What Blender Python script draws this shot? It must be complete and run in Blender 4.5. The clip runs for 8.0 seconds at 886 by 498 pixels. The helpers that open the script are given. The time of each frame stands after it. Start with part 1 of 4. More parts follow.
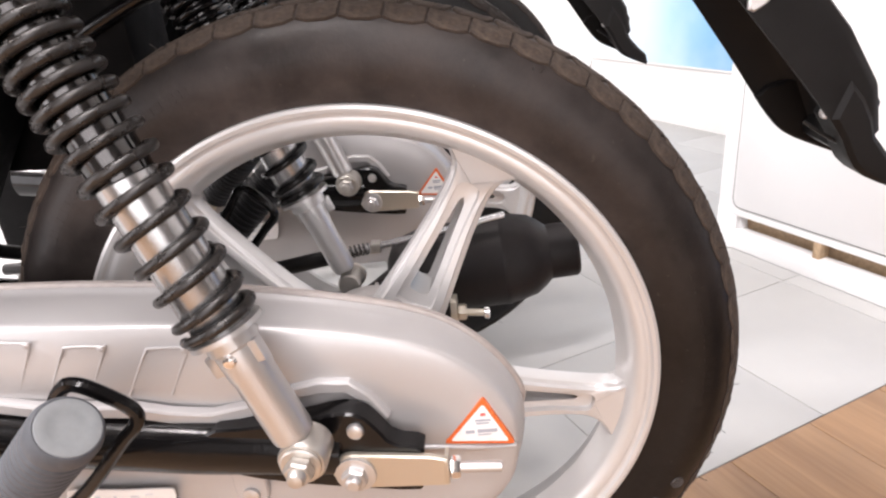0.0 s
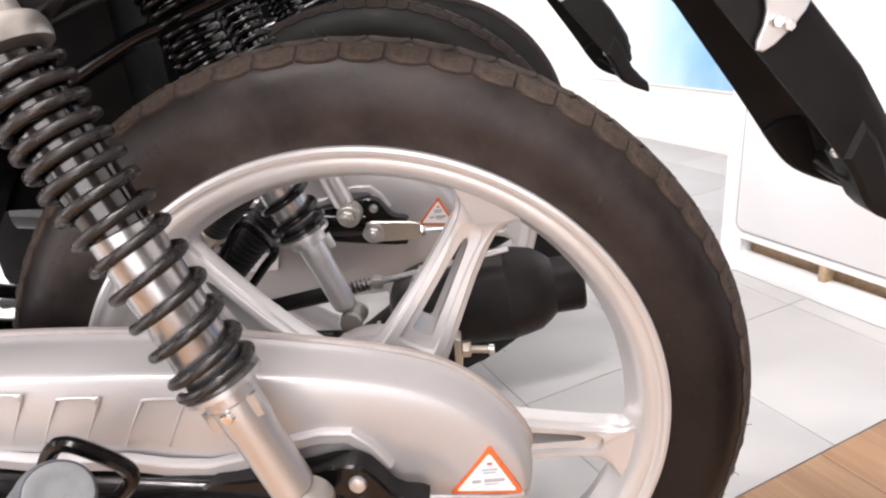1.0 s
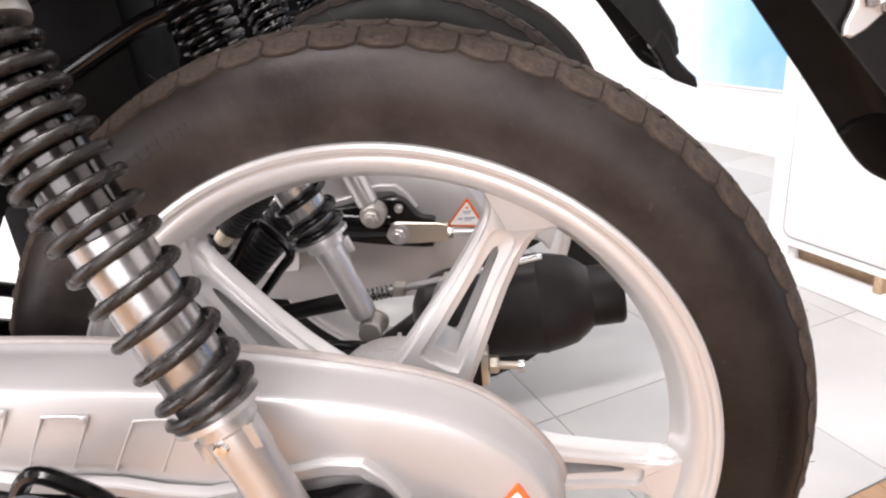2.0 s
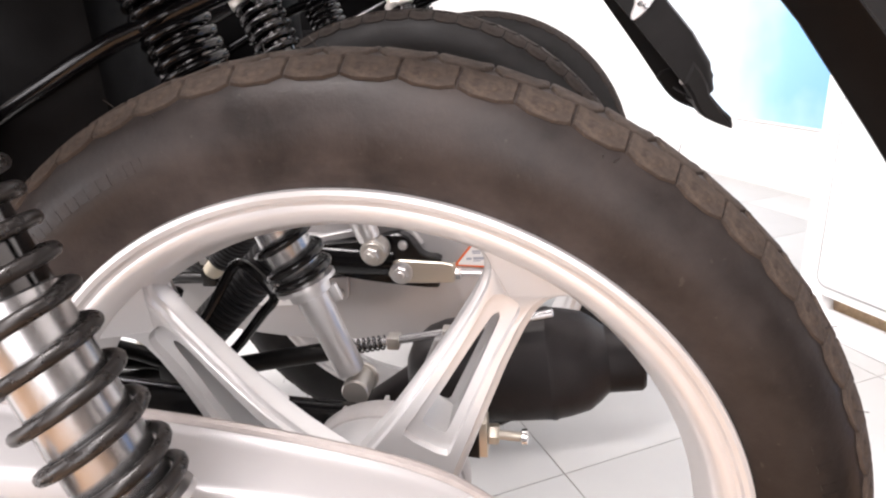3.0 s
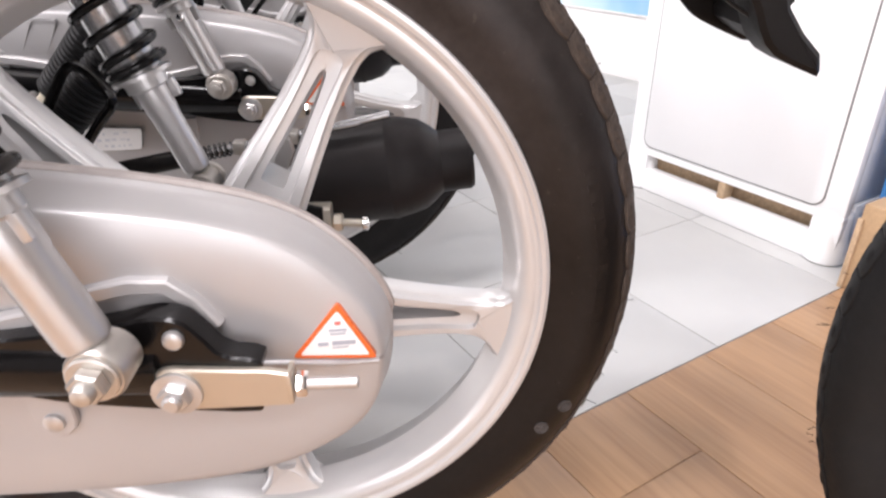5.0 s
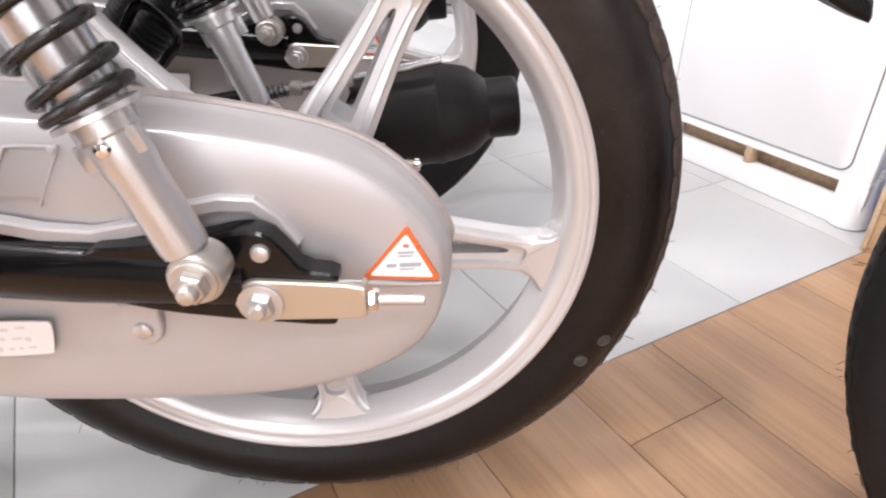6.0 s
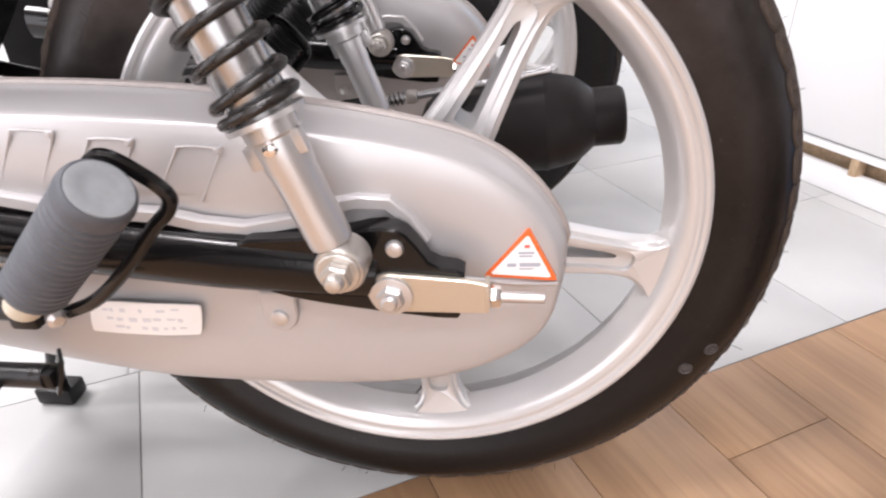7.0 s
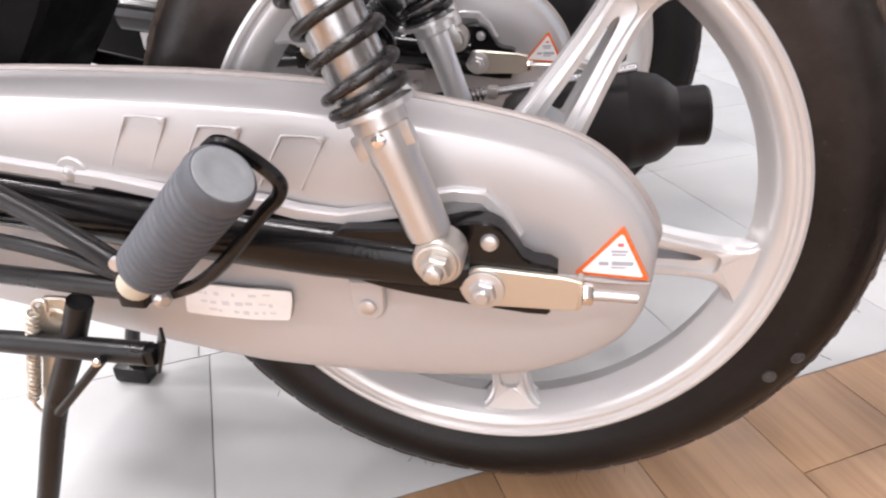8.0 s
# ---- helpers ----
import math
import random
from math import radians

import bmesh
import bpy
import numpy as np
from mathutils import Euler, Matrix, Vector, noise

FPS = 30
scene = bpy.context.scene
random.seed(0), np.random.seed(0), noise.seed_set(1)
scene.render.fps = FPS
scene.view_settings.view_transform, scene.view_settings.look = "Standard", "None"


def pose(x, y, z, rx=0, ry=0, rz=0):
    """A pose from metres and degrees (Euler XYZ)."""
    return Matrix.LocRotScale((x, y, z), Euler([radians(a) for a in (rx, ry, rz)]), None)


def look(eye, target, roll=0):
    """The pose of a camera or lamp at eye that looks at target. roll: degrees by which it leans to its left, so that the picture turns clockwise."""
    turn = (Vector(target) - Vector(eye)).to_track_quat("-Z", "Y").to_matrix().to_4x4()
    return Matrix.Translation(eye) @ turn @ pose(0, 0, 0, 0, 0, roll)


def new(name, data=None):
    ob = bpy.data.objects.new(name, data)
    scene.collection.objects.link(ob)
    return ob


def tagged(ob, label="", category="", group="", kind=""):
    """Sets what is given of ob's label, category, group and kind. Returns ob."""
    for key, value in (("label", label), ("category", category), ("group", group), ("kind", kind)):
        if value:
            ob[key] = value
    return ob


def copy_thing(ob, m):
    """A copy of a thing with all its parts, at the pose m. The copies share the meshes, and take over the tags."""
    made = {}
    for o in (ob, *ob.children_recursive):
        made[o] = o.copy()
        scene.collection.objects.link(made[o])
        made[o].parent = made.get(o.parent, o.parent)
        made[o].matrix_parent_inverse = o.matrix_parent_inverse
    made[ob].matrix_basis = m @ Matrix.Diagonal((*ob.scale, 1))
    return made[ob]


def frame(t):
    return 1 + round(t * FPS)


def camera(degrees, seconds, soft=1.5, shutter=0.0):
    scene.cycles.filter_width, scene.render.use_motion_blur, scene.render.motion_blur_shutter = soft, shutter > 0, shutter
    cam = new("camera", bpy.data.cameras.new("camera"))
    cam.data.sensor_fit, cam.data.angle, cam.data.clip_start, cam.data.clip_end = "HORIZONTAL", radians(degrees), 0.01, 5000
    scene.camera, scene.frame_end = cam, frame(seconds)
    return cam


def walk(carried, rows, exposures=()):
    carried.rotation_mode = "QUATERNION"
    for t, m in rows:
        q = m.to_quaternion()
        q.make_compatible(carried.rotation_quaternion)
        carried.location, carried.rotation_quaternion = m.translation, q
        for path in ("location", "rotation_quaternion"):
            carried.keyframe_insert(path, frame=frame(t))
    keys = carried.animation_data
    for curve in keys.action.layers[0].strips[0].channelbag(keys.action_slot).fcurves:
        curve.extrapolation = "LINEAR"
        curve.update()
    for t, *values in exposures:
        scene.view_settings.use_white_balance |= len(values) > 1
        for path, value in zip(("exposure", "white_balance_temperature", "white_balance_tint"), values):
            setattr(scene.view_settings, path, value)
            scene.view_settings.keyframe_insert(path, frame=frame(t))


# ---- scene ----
# Camera: seconds, eye, a point ahead, roll
cam = camera(69.92, 8.0, soft=2.2, shutter=0.4)
PATH = [
    (0, (0.1054, -0.4234, 0.5989), (0.0247, 0.4929, 0.2067), -4.81),
    (0.5, (0.0994, -0.4205, 0.6045), (0.0122, 0.5038, 0.2329), -4.79),
    (1, (0.1035, -0.4074, 0.6113), (0.0230, 0.5192, 0.2439), -5.21),
    (2.3, (0.1013, -0.3427, 0.6003), (-0.0409, 0.5760, 0.2319), -4.61),
    (2.5, (0.1033, -0.3284, 0.6003), (-0.0370, 0.5929, 0.2379), -3.53),
    (3, (0.1091, -0.2991, 0.6025), (-0.0472, 0.6296, 0.2662), -3.15),
    (3.5, (0.1101, -0.2894, 0.5994), (-0.0477, 0.6385, 0.2614), -2.88),
    (4, (0.1306, -0.3172, 0.5782), (0.0580, 0.6152, 0.2242), -2.58),
    (4.5, (0.1366, -0.3535, 0.5514), (0.1296, 0.5636, 0.1528), -1.85),
    (5, (0.1399, -0.3771, 0.5311), (0.1762, 0.5085, 0.0680), -0.49),
    (5.2, (0.1358, -0.3859, 0.5292), (0.1724, 0.4902, 0.0484), -0.38),
    (6.3, (0.0984, -0.4158, 0.5207), (0.1040, 0.4463, 0.0139), 0.99),
    (6.5, (0.0936, -0.4198, 0.5229), (0.0704, 0.4455, 0.0221), 0.18),
    (7, (0.0759, -0.4314, 0.5269), (-0.0156, 0.4340, 0.0343), -1.39),
    (7.5, (0.0587, -0.4339, 0.5261), (-0.0652, 0.4235, 0.0267), -1.58),
    (8, (0.0442, -0.4376, 0.5262), (-0.1118, 0.4175, 0.0318), -1.51),
]
walk(cam, [(t, look(eye, ahead, roll)) for t, eye, ahead, roll in PATH], [(0.0, 0.5, 6550, 17), (1.0, 0.52, 6550, 17), (2.5, 0.80, 6500, 17), (3.5, 0.92, 6600, 17), (4.1, 0.80, 6500, 17), (4.5, 0.65, 6500, 17), (5.2, 0.48, 6350, 17), (8.0, 0.49, 6350, 17)])

# ---- light: unseen showroom ceiling panels and small spots, places and watts tuned as fill ----
world = bpy.data.worlds.new("world")
scene.world = world
world.use_nodes = True
world.node_tree.nodes["Background"].inputs[0].default_value = (0.9, 0.95, 1.0, 1)
world.node_tree.nodes["Background"].inputs[1].default_value = 0.05

# Room axes: u runs along the joint of tiles and planks, v across it
RA = radians(28.8)
CU, SU = math.cos(RA), math.sin(RA)


def room(u, v, z=0.0):
    return Vector((u * CU - v * SU, u * SU + v * CU, z))


ROOM = Matrix.Rotation(RA, 4, "Z")
CEIL = 2.75


def area_lamp(name, u, v, z, size_u, size_v, watts, colour, target=None):
    data = bpy.data.lights.new(name, "AREA")
    data.shape, data.size, data.size_y, data.energy, data.color = "RECTANGLE", size_u, size_v, watts, colour
    ob = new(name, data)
    p = room(u, v, z)
    ob.matrix_world = look(p, target if target else p + Vector((0, 0.0001, -1)))
    if not target:
        ob.matrix_world = Matrix.Translation(p) @ ROOM
    return ob


COOL, WARM = (1.0, 0.985, 0.97), (1.0, 0.93, 0.87)
PANELS = [(-2.0, 1.0, 54), (-1.2, 2.3, 46), (-0.7, -0.2, 26), (0.9, 1.9, 4), (-0.8, -1.9, 30), (0.5, 0.9, 2)]
for pu, pv, pw in PANELS:
    area_lamp("panel_lamp", pu, pv, CEIL - 0.045, 1.15, 0.28, pw, COOL)
SPOTS = [(-1.05, -0.1, 80.0), (-1.35, 1.3, 24.0), (-0.35, -0.8, 5.0)]
for pu, pv, pw in SPOTS:
    d = bpy.data.lights.new("spot_lamp", "AREA")
    d.shape, d.size, d.energy, d.color = "DISK", 0.16, pw, WARM
    new("spot_lamp", d).matrix_world = Matrix.Translation(room(pu, pv, CEIL - 0.03))

# two added fill lamps, large and low, at the south and west walls
area_lamp("shop_front_daylight", -1.2, -2.63, 1.14, 2.36, 2.0, 37, (1.0, 0.975, 0.955), room(-1.15, 0.3, 0.7))
area_lamp("side_door_daylight", -2.63, -0.30, 1.03, 1.1, 1.9, 20, (0.99, 0.985, 0.985), room(0.2, -0.28, 0.7))

# ---- materials ----


def nodes_of(name):
    m = bpy.data.materials.new(name)
    m.use_nodes = True
    t = m.node_tree
    return m, t, t.nodes["Principled BSDF"]


def link(t, a, b):
    t.links.new(a, b)


def noise_tex(t, scale, detail=4.0, rough=0.55, stretch=None):
    co = t.nodes.new("ShaderNodeTexCoord")
    n = t.nodes.new("ShaderNodeTexNoise")
    n.inputs["Scale"].default_value, n.inputs["Detail"].default_value, n.inputs["Roughness"].default_value = scale, detail, rough
    src = co.outputs["Object"]
    if stretch:
        mp = t.nodes.new("ShaderNodeMapping")
        mp.inputs["Scale"].default_value = stretch
        link(t, src, mp.inputs["Vector"])
        src = mp.outputs["Vector"]
    link(t, src, n.inputs["Vector"])
    return n.outputs["Fac"]


def ramp(t, fac, stops):
    r = t.nodes.new("ShaderNodeValToRGB")
    while len(r.color_ramp.elements) < len(stops):
        r.color_ramp.elements.new(0.5)
    for e, (p, c) in zip(r.color_ramp.elements, stops):
        e.position, e.color = p, (*c, 1) if len(c) == 3 else c
    link(t, fac, r.inputs["Fac"])
    return r.outputs["Color"]


def mix(t, fac, a, b, mode="MIX"):
    n = t.nodes.new("ShaderNodeMix")
    n.data_type, n.blend_type = "RGBA", mode
    for s, v in ((n.inputs[0], fac), (n.inputs[6], a), (n.inputs[7], b)):
        if isinstance(v, (int, float)):
            s.default_value = v
        elif isinstance(v, tuple):
            s.default_value = (*v, 1)
        else:
            link(t, v, s)
    return n.outputs[2]


def bump(t, b, height, strength, distance=0.001):
    n = t.nodes.new("ShaderNodeBump")
    n.inputs["Strength"].default_value, n.inputs["Distance"].default_value = strength, distance
    link(t, height, n.inputs["Height"])
    link(t, n.outputs["Normal"], b.inputs["Normal"])


def surface(name, colour, rough, metal=0.0, vary=0.12, scale=18.0, fine=220.0, relief=0.05, coat=0.0, spec=0.5, grime=0.0, grime_colour=(0.12, 0.10, 0.085), rough_vary=0.12, stretch=None):
    """A worn real surface: two scales of colour change, uneven gloss, fine relief and, where wanted, dirt."""
    m, t, b = nodes_of(name)
    big, small = noise_tex(t, scale, 5, 0.6, stretch), noise_tex(t, fine, 3, 0.5, stretch)
    dark = tuple(c * (1 - vary) for c in colour)
    lite = tuple(min(1, c * (1 + vary * 0.6)) for c in colour)
    c1 = ramp(t, big, [(0.3, dark), (0.7, lite)])
    c2 = mix(t, 0.35 * vary * 3, c1, ramp(t, small, [(0.35, tuple(c * 0.75 for c in colour)), (0.65, tuple(min(1, c * 1.15) for c in colour))]))
    if grime:
        c2 = mix(t, ramp(t, noise_tex(t, scale * 2.3, 6, 0.7), [(0.48, (0, 0, 0)), (0.78, (grime,) * 3)]), c2, grime_colour)
    link(t, c2, b.inputs["Base Color"])
    rr = ramp(t, noise_tex(t, scale * 1.7, 5, 0.65), [(0.3, (max(0.02, rough - rough_vary),) * 3), (0.7, (min(1, rough + rough_vary),) * 3)])
    link(t, rr, b.inputs["Roughness"])
    b.inputs["Metallic"].default_value = metal
    b.inputs["Coat Weight"].default_value = coat
    b.inputs["Specular IOR Level"].default_value = spec
    b.inputs["Coat Roughness"].default_value = 0.12
    if relief:
        bump(t, b, small, relief)
    return m




def tyre_material():
    """Black rubber under a film of brown road dust, thickest at the bead and the shoulder; lit top and shaded foot
    painted in.
    """
    m, t, b = nodes_of("tyre_rubber")
    co = t.nodes.new("ShaderNodeTexCoord")
    sep = t.nodes.new("ShaderNodeSeparateXYZ")
    link(t, co.outputs["Object"], sep.inputs[0])
    up = t.nodes.new("ShaderNodeMath")
    up.operation = "SUBTRACT"
    link(t, sep.outputs["Z"], up.inputs[0])
    up.inputs[1].default_value = 0.298
    pol = t.nodes.new("ShaderNodeCombineXYZ")
    link(t, sep.outputs["X"], pol.inputs[0])
    link(t, up.outputs[0], pol.inputs[1])
    ln = t.nodes.new("ShaderNodeVectorMath")
    ln.operation = "LENGTH"
    link(t, pol.outputs[0], ln.inputs[0])
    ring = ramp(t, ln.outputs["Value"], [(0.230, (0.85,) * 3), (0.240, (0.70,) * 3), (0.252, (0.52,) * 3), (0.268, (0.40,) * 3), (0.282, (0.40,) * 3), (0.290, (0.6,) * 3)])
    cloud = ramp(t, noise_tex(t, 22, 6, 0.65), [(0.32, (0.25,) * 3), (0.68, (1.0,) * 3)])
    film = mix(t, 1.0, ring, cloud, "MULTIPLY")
    # light and shade painted in by height: pale dust above, dark rubber below
    height_shade = ramp(t, sep.outputs["Z"], [(0.16, (0.06,) * 3), (0.34, (0.15,) * 3), (0.46, (0.80,) * 3), (0.53, (1.1,) * 3)])
    film = mix(t, 1.0, film, height_shade, "MULTIPLY")
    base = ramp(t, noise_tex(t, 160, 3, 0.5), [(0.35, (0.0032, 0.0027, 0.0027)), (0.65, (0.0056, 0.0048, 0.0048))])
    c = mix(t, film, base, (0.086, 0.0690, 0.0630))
    # pale specks of grit
    c = mix(t, ramp(t, noise_tex(t, 210, 1, 0.5), [(0.75, (0, 0, 0)), (0.79, (0.30,) * 3)]), c, (0.085, 0.072, 0.062))
    link(t, c, b.inputs["Base Color"])
    link(t, ramp(t, film, [(0.06, (0.33,) * 3), (0.5, (0.55,) * 3)]), b.inputs["Roughness"])
    b.inputs["Specular IOR Level"].default_value = 0.27
    bump(t, b, noise_tex(t, 240, 5, 0.65), 0.28)
    return m


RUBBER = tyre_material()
TREAD = surface("tread_rubber", (0.060, 0.0465, 0.0385), 0.8, vary=0.4, scale=55, fine=330, relief=0.7, spec=0.2, grime=0.8, grime_colour=(0.125, 0.092, 0.070))
MARK = surface("dusty_moulding", (0.062, 0.056, 0.054), 0.6, vary=0.3, scale=90, relief=0.1, spec=0.3)
# darker copies of tread and rubber, shade coloured in for the other machines' tyres
SHADETREAD = surface("shaded_tread_rubber", (0.026, 0.021, 0.0185), 0.75, vary=0.4, scale=55, fine=330, relief=0.4, spec=0.2, grime=0.5, grime_colour=(0.06, 0.046, 0.036))
SHADERUB = surface("shaded_tyre_rubber", (0.011, 0.0105, 0.0105), 0.6, vary=0.3, scale=14, fine=260, relief=0.2, spec=0.2)
RIM = surface("silver_wheel_paint", (0.625, 0.618, 0.615), 0.32, metal=0.38, vary=0.02, scale=5, fine=60, relief=0.0, coat=0.12, rough_vary=0.02)
CASE = surface("silver_case_paint", (0.475, 0.465, 0.466), 0.37, metal=0.30, vary=0.02, scale=4, fine=50, relief=0.0, coat=0.25, rough_vary=0.02)
EDGE = surface("case_edge", (0.42, 0.38, 0.36), 0.45, metal=0.4, vary=0.15)
DULL = surface("dull_cast_alloy", (0.50, 0.48, 0.47), 0.5, metal=0.3, vary=0.1, scale=20, relief=0.05)
CHROME = surface("chrome", (0.80, 0.79, 0.78), 0.09, metal=1.0, vary=0.02, rough_vary=0.03, relief=0.0)
# dark metal of the rod spring; on the upper damper tube it paints in shade
DARKCHROME = surface("dark_chrome", (0.085, 0.083, 0.083), 0.15, metal=1.0, vary=0.02, scale=30, relief=0.0, rough_vary=0.01)
DAMPER = surface("damper_chrome", (0.43, 0.43, 0.435), 0.24, metal=0.9, vary=0.01, scale=30, relief=0.0, rough_vary=0.01)
STEEL = surface("satin_steel", (0.58, 0.57, 0.565), 0.34, metal=0.78, vary=0.01, scale=20, relief=0.0, rough_vary=0.01)
BUSH = surface("worn_plated_steel", (0.56, 0.535, 0.50), 0.40, metal=0.9, vary=0.03, scale=20, relief=0.0, rough_vary=0.02)
ZINC = surface("yellow_zinc", (0.60, 0.555, 0.475), 0.38, metal=0.85, vary=0.02, scale=20, relief=0.0, rough_vary=0.01)
GLOSS = surface("gloss_black_paint", (0.0045, 0.0042, 0.0045), 0.16, vary=0.2, fine=420, relief=0.14, coat=0.1, rough_vary=0.06, spec=0.3)
SATIN = surface("satin_black_paint", (0.010, 0.0095, 0.0095), 0.36, vary=0.25, relief=0.05, spec=0.25)
PLASTIC = surface("black_plastic", (0.0030, 0.0028, 0.0030), 0.62, vary=0.2, fine=500, relief=0.1, spec=0.09)
TAILPLASTIC = surface("moulded_black_plastic", (0.0055, 0.0050, 0.0050), 0.52, vary=0.2, fine=500, relief=0.08, spec=0.24)
EXHAUST = surface("matt_black_exhaust", (0.0105, 0.0082, 0.0084), 0.52, vary=0.3, fine=400, relief=0.12, spec=0.3)
SPRING = surface("spring_black", (0.015, 0.0130, 0.0122), 0.31, vary=0.3, scale=60, relief=0.08)
GREYRUB = surface("grey_rubber", (0.072, 0.077, 0.088), 0.62, vary=0.15, scale=40, fine=400, relief=0.15)
BLACKRUB = surface("black_peg_rubber", (0.012, 0.012, 0.013), 0.5, spec=0.25, vary=0.2, scale=40, fine=400, relief=0.15)
PEGCAP = surface("worn_peg_cap", (0.25, 0.265, 0.275), 0.5, vary=0.15, scale=40, relief=0.1)
WHITE = surface("white_enamel", (0.86, 0.87, 0.88), 0.25, vary=0.004, rough_vary=0.01, relief=0.0, coat=0.2)
SEAL = surface("grey_seal", (0.20, 0.20, 0.20), 0.6)
RAWWOOD = surface("raw_wood", (0.50, 0.36, 0.23), 0.7, vary=0.35, scale=20, stretch=(1, 6, 6), relief=0.2)
CARD = surface("brown_board", (0.45, 0.30, 0.17), 0.75, vary=0.25, scale=16, relief=0.2)
DECAL = surface("white_decal", (0.90, 0.89, 0.88), 0.35, vary=0.03, relief=0.0)
CREAM = surface("cream_sleeve", (0.52, 0.47, 0.37), 0.45, vary=0.12, scale=60)
ORANGE = surface("orange_decal", (0.78, 0.15, 0.03), 0.35, vary=0.05, relief=0.0)
PRINT = surface("dark_grey_ink", (0.40, 0.42, 0.48), 0.4, vary=0.05, relief=0.0)
INK = surface("grey_ink", (0.70, 0.71, 0.745), 0.4, vary=0.05, relief=0.0)
RED = surface("red_ink", (0.75, 0.12, 0.10), 0.4, vary=0.05, relief=0.0)
PLASTER = surface("white_plaster", (0.78, 0.78, 0.77), 0.75, vary=0.03, scale=3, fine=120, relief=0.08)
GREYWALL = surface("grey_plaster", (0.16, 0.15, 0.145), 0.75, vary=0.05, scale=3, fine=120, relief=0.08)
BLUE = surface("blue_board", (0.035, 0.17, 0.42), 0.4, vary=0.1)
GROUT = surface("tile_joint", (0.24, 0.225, 0.21), 0.85, vary=0.25, scale=25)
SUBFLOOR = surface("plank_joint", (0.11, 0.075, 0.05), 0.85, vary=0.2)
CEILING = surface("ceiling_white", (0.8, 0.8, 0.8), 0.85, vary=0.02)
DRIP = surface("lamp_housing", (0.7, 0.7, 0.7), 0.4)


def tile_material():
    m, t, b = nodes_of("white_floor_tile")
    oi = t.nodes.new("ShaderNodeObjectInfo")
    base = ramp(t, oi.outputs["Random"], [(0.0, (0.470, 0.476, 0.468)), (1.0, (0.505, 0.511, 0.502))])
    cloud = ramp(t, noise_tex(t, 7, 5, 0.6), [(0.3, (0.93, 0.93, 0.94)), (0.7, (1, 1, 1))])
    c = mix(t, 1.0, base, cloud, "MULTIPLY")
    c = mix(t, ramp(t, noise_tex(t, 38, 2, 0.5), [(0.76, (0, 0, 0)), (0.79, (0.5,) * 3)]), c, (0.26, 0.245, 0.23))
    link(t, c, b.inputs["Base Color"])
    link(t, ramp(t, noise_tex(t, 3, 3), [(0.3, (0.50,) * 3), (0.7, (0.58,) * 3)]), b.inputs["Roughness"])
    b.inputs["Specular IOR Level"].default_value = 0.3
    return m


def wood_material():
    m, t, b = nodes_of("oak_plank_tile")
    co = t.nodes.new("ShaderNodeTexCoord")
    oi = t.nodes.new("ShaderNodeObjectInfo")
    add = t.nodes.new("ShaderNodeVectorMath")
    add.operation = "MULTIPLY_ADD"
    link(t, oi.outputs["Random"], add.inputs[0])
    add.inputs[1].default_value = (7.3, 11.1, 3.7)
    link(t, co.outputs["Object"], add.inputs[2])

    def stretched(scale, sv, detail, rough):
        mp = t.nodes.new("ShaderNodeMapping")
        mp.inputs["Scale"].default_value = sv
        link(t, add.outputs[0], mp.inputs["Vector"])
        n = t.nodes.new("ShaderNodeTexNoise")
        n.inputs["Scale"].default_value, n.inputs["Detail"].default_value, n.inputs["Roughness"].default_value = scale, detail, rough
        link(t, mp.outputs["Vector"], n.inputs["Vector"])
        return n.outputs["Fac"]

    # broad staves of lighter and darker oak along the plank, then fine grain
    stave = stretched(19, (1.0, 0.025, 1.0), 0.0, 0.3)
    grain = stretched(150, (1.0, 0.05, 1.0), 6, 0.6)
    streak = stretched(42, (1.0, 0.04, 1.0), 5, 0.65)
    c = ramp(t, stave, [(0.38, (0.255, 0.152, 0.090)), (0.45, (0.385, 0.246, 0.148)), (0.535, (0.300, 0.184, 0.110)), (0.60, (0.422, 0.277, 0.171))])
    c = mix(t, 0.28, c, ramp(t, streak, [(0.3, (0.245, 0.146, 0.087)), (0.7, (0.422, 0.276, 0.174))]))
    c = mix(t, 0.32, c, ramp(t, grain, [(0.38, (0.225, 0.133, 0.080)), (0.6, (0.410, 0.268, 0.168))]))
    c = mix(t, 0.22, c, ramp(t, oi.outputs["Random"], [(0, (0.281, 0.172, 0.105)), (1, (0.392, 0.254, 0.158))]))
    c = mix(t, 1.0, c, (1.04, 0.985, 0.875), "MULTIPLY")
    link(t, c, b.inputs["Base Color"])
    link(t, ramp(t, streak, [(0.3, (0.30,) * 3), (0.7, (0.44,) * 3)]), b.inputs["Roughness"])
    bump(t, b, grain, 0.08)
    return m


def poster_material():
    """Blue printed sheet that pales to white along its length."""
    m, t, b = nodes_of("blue_poster_print")
    sep = t.nodes.new("ShaderNodeSeparateXYZ")
    co = t.nodes.new("ShaderNodeTexCoord")
    link(t, co.outputs["Object"], sep.inputs[0])
    run = ramp(t, sep.outputs["Y"], [(0.0, (0.19, 0.43, 0.76)), (0.20, (0.23, 0.48, 0.79)), (0.42, (0.42, 0.66, 0.86)), (0.62, (0.78, 0.85, 0.90))])
    c = mix(t, ramp(t, noise_tex(t, 3.4, 3, 0.5), [(0.42, (0, 0, 0)), (0.66, (0.45,) * 3)]), run, (0.66, 0.80, 0.92))
    link(t, c, b.inputs["Base Color"])
    b.inputs["Roughness"].default_value = 0.3
    return m


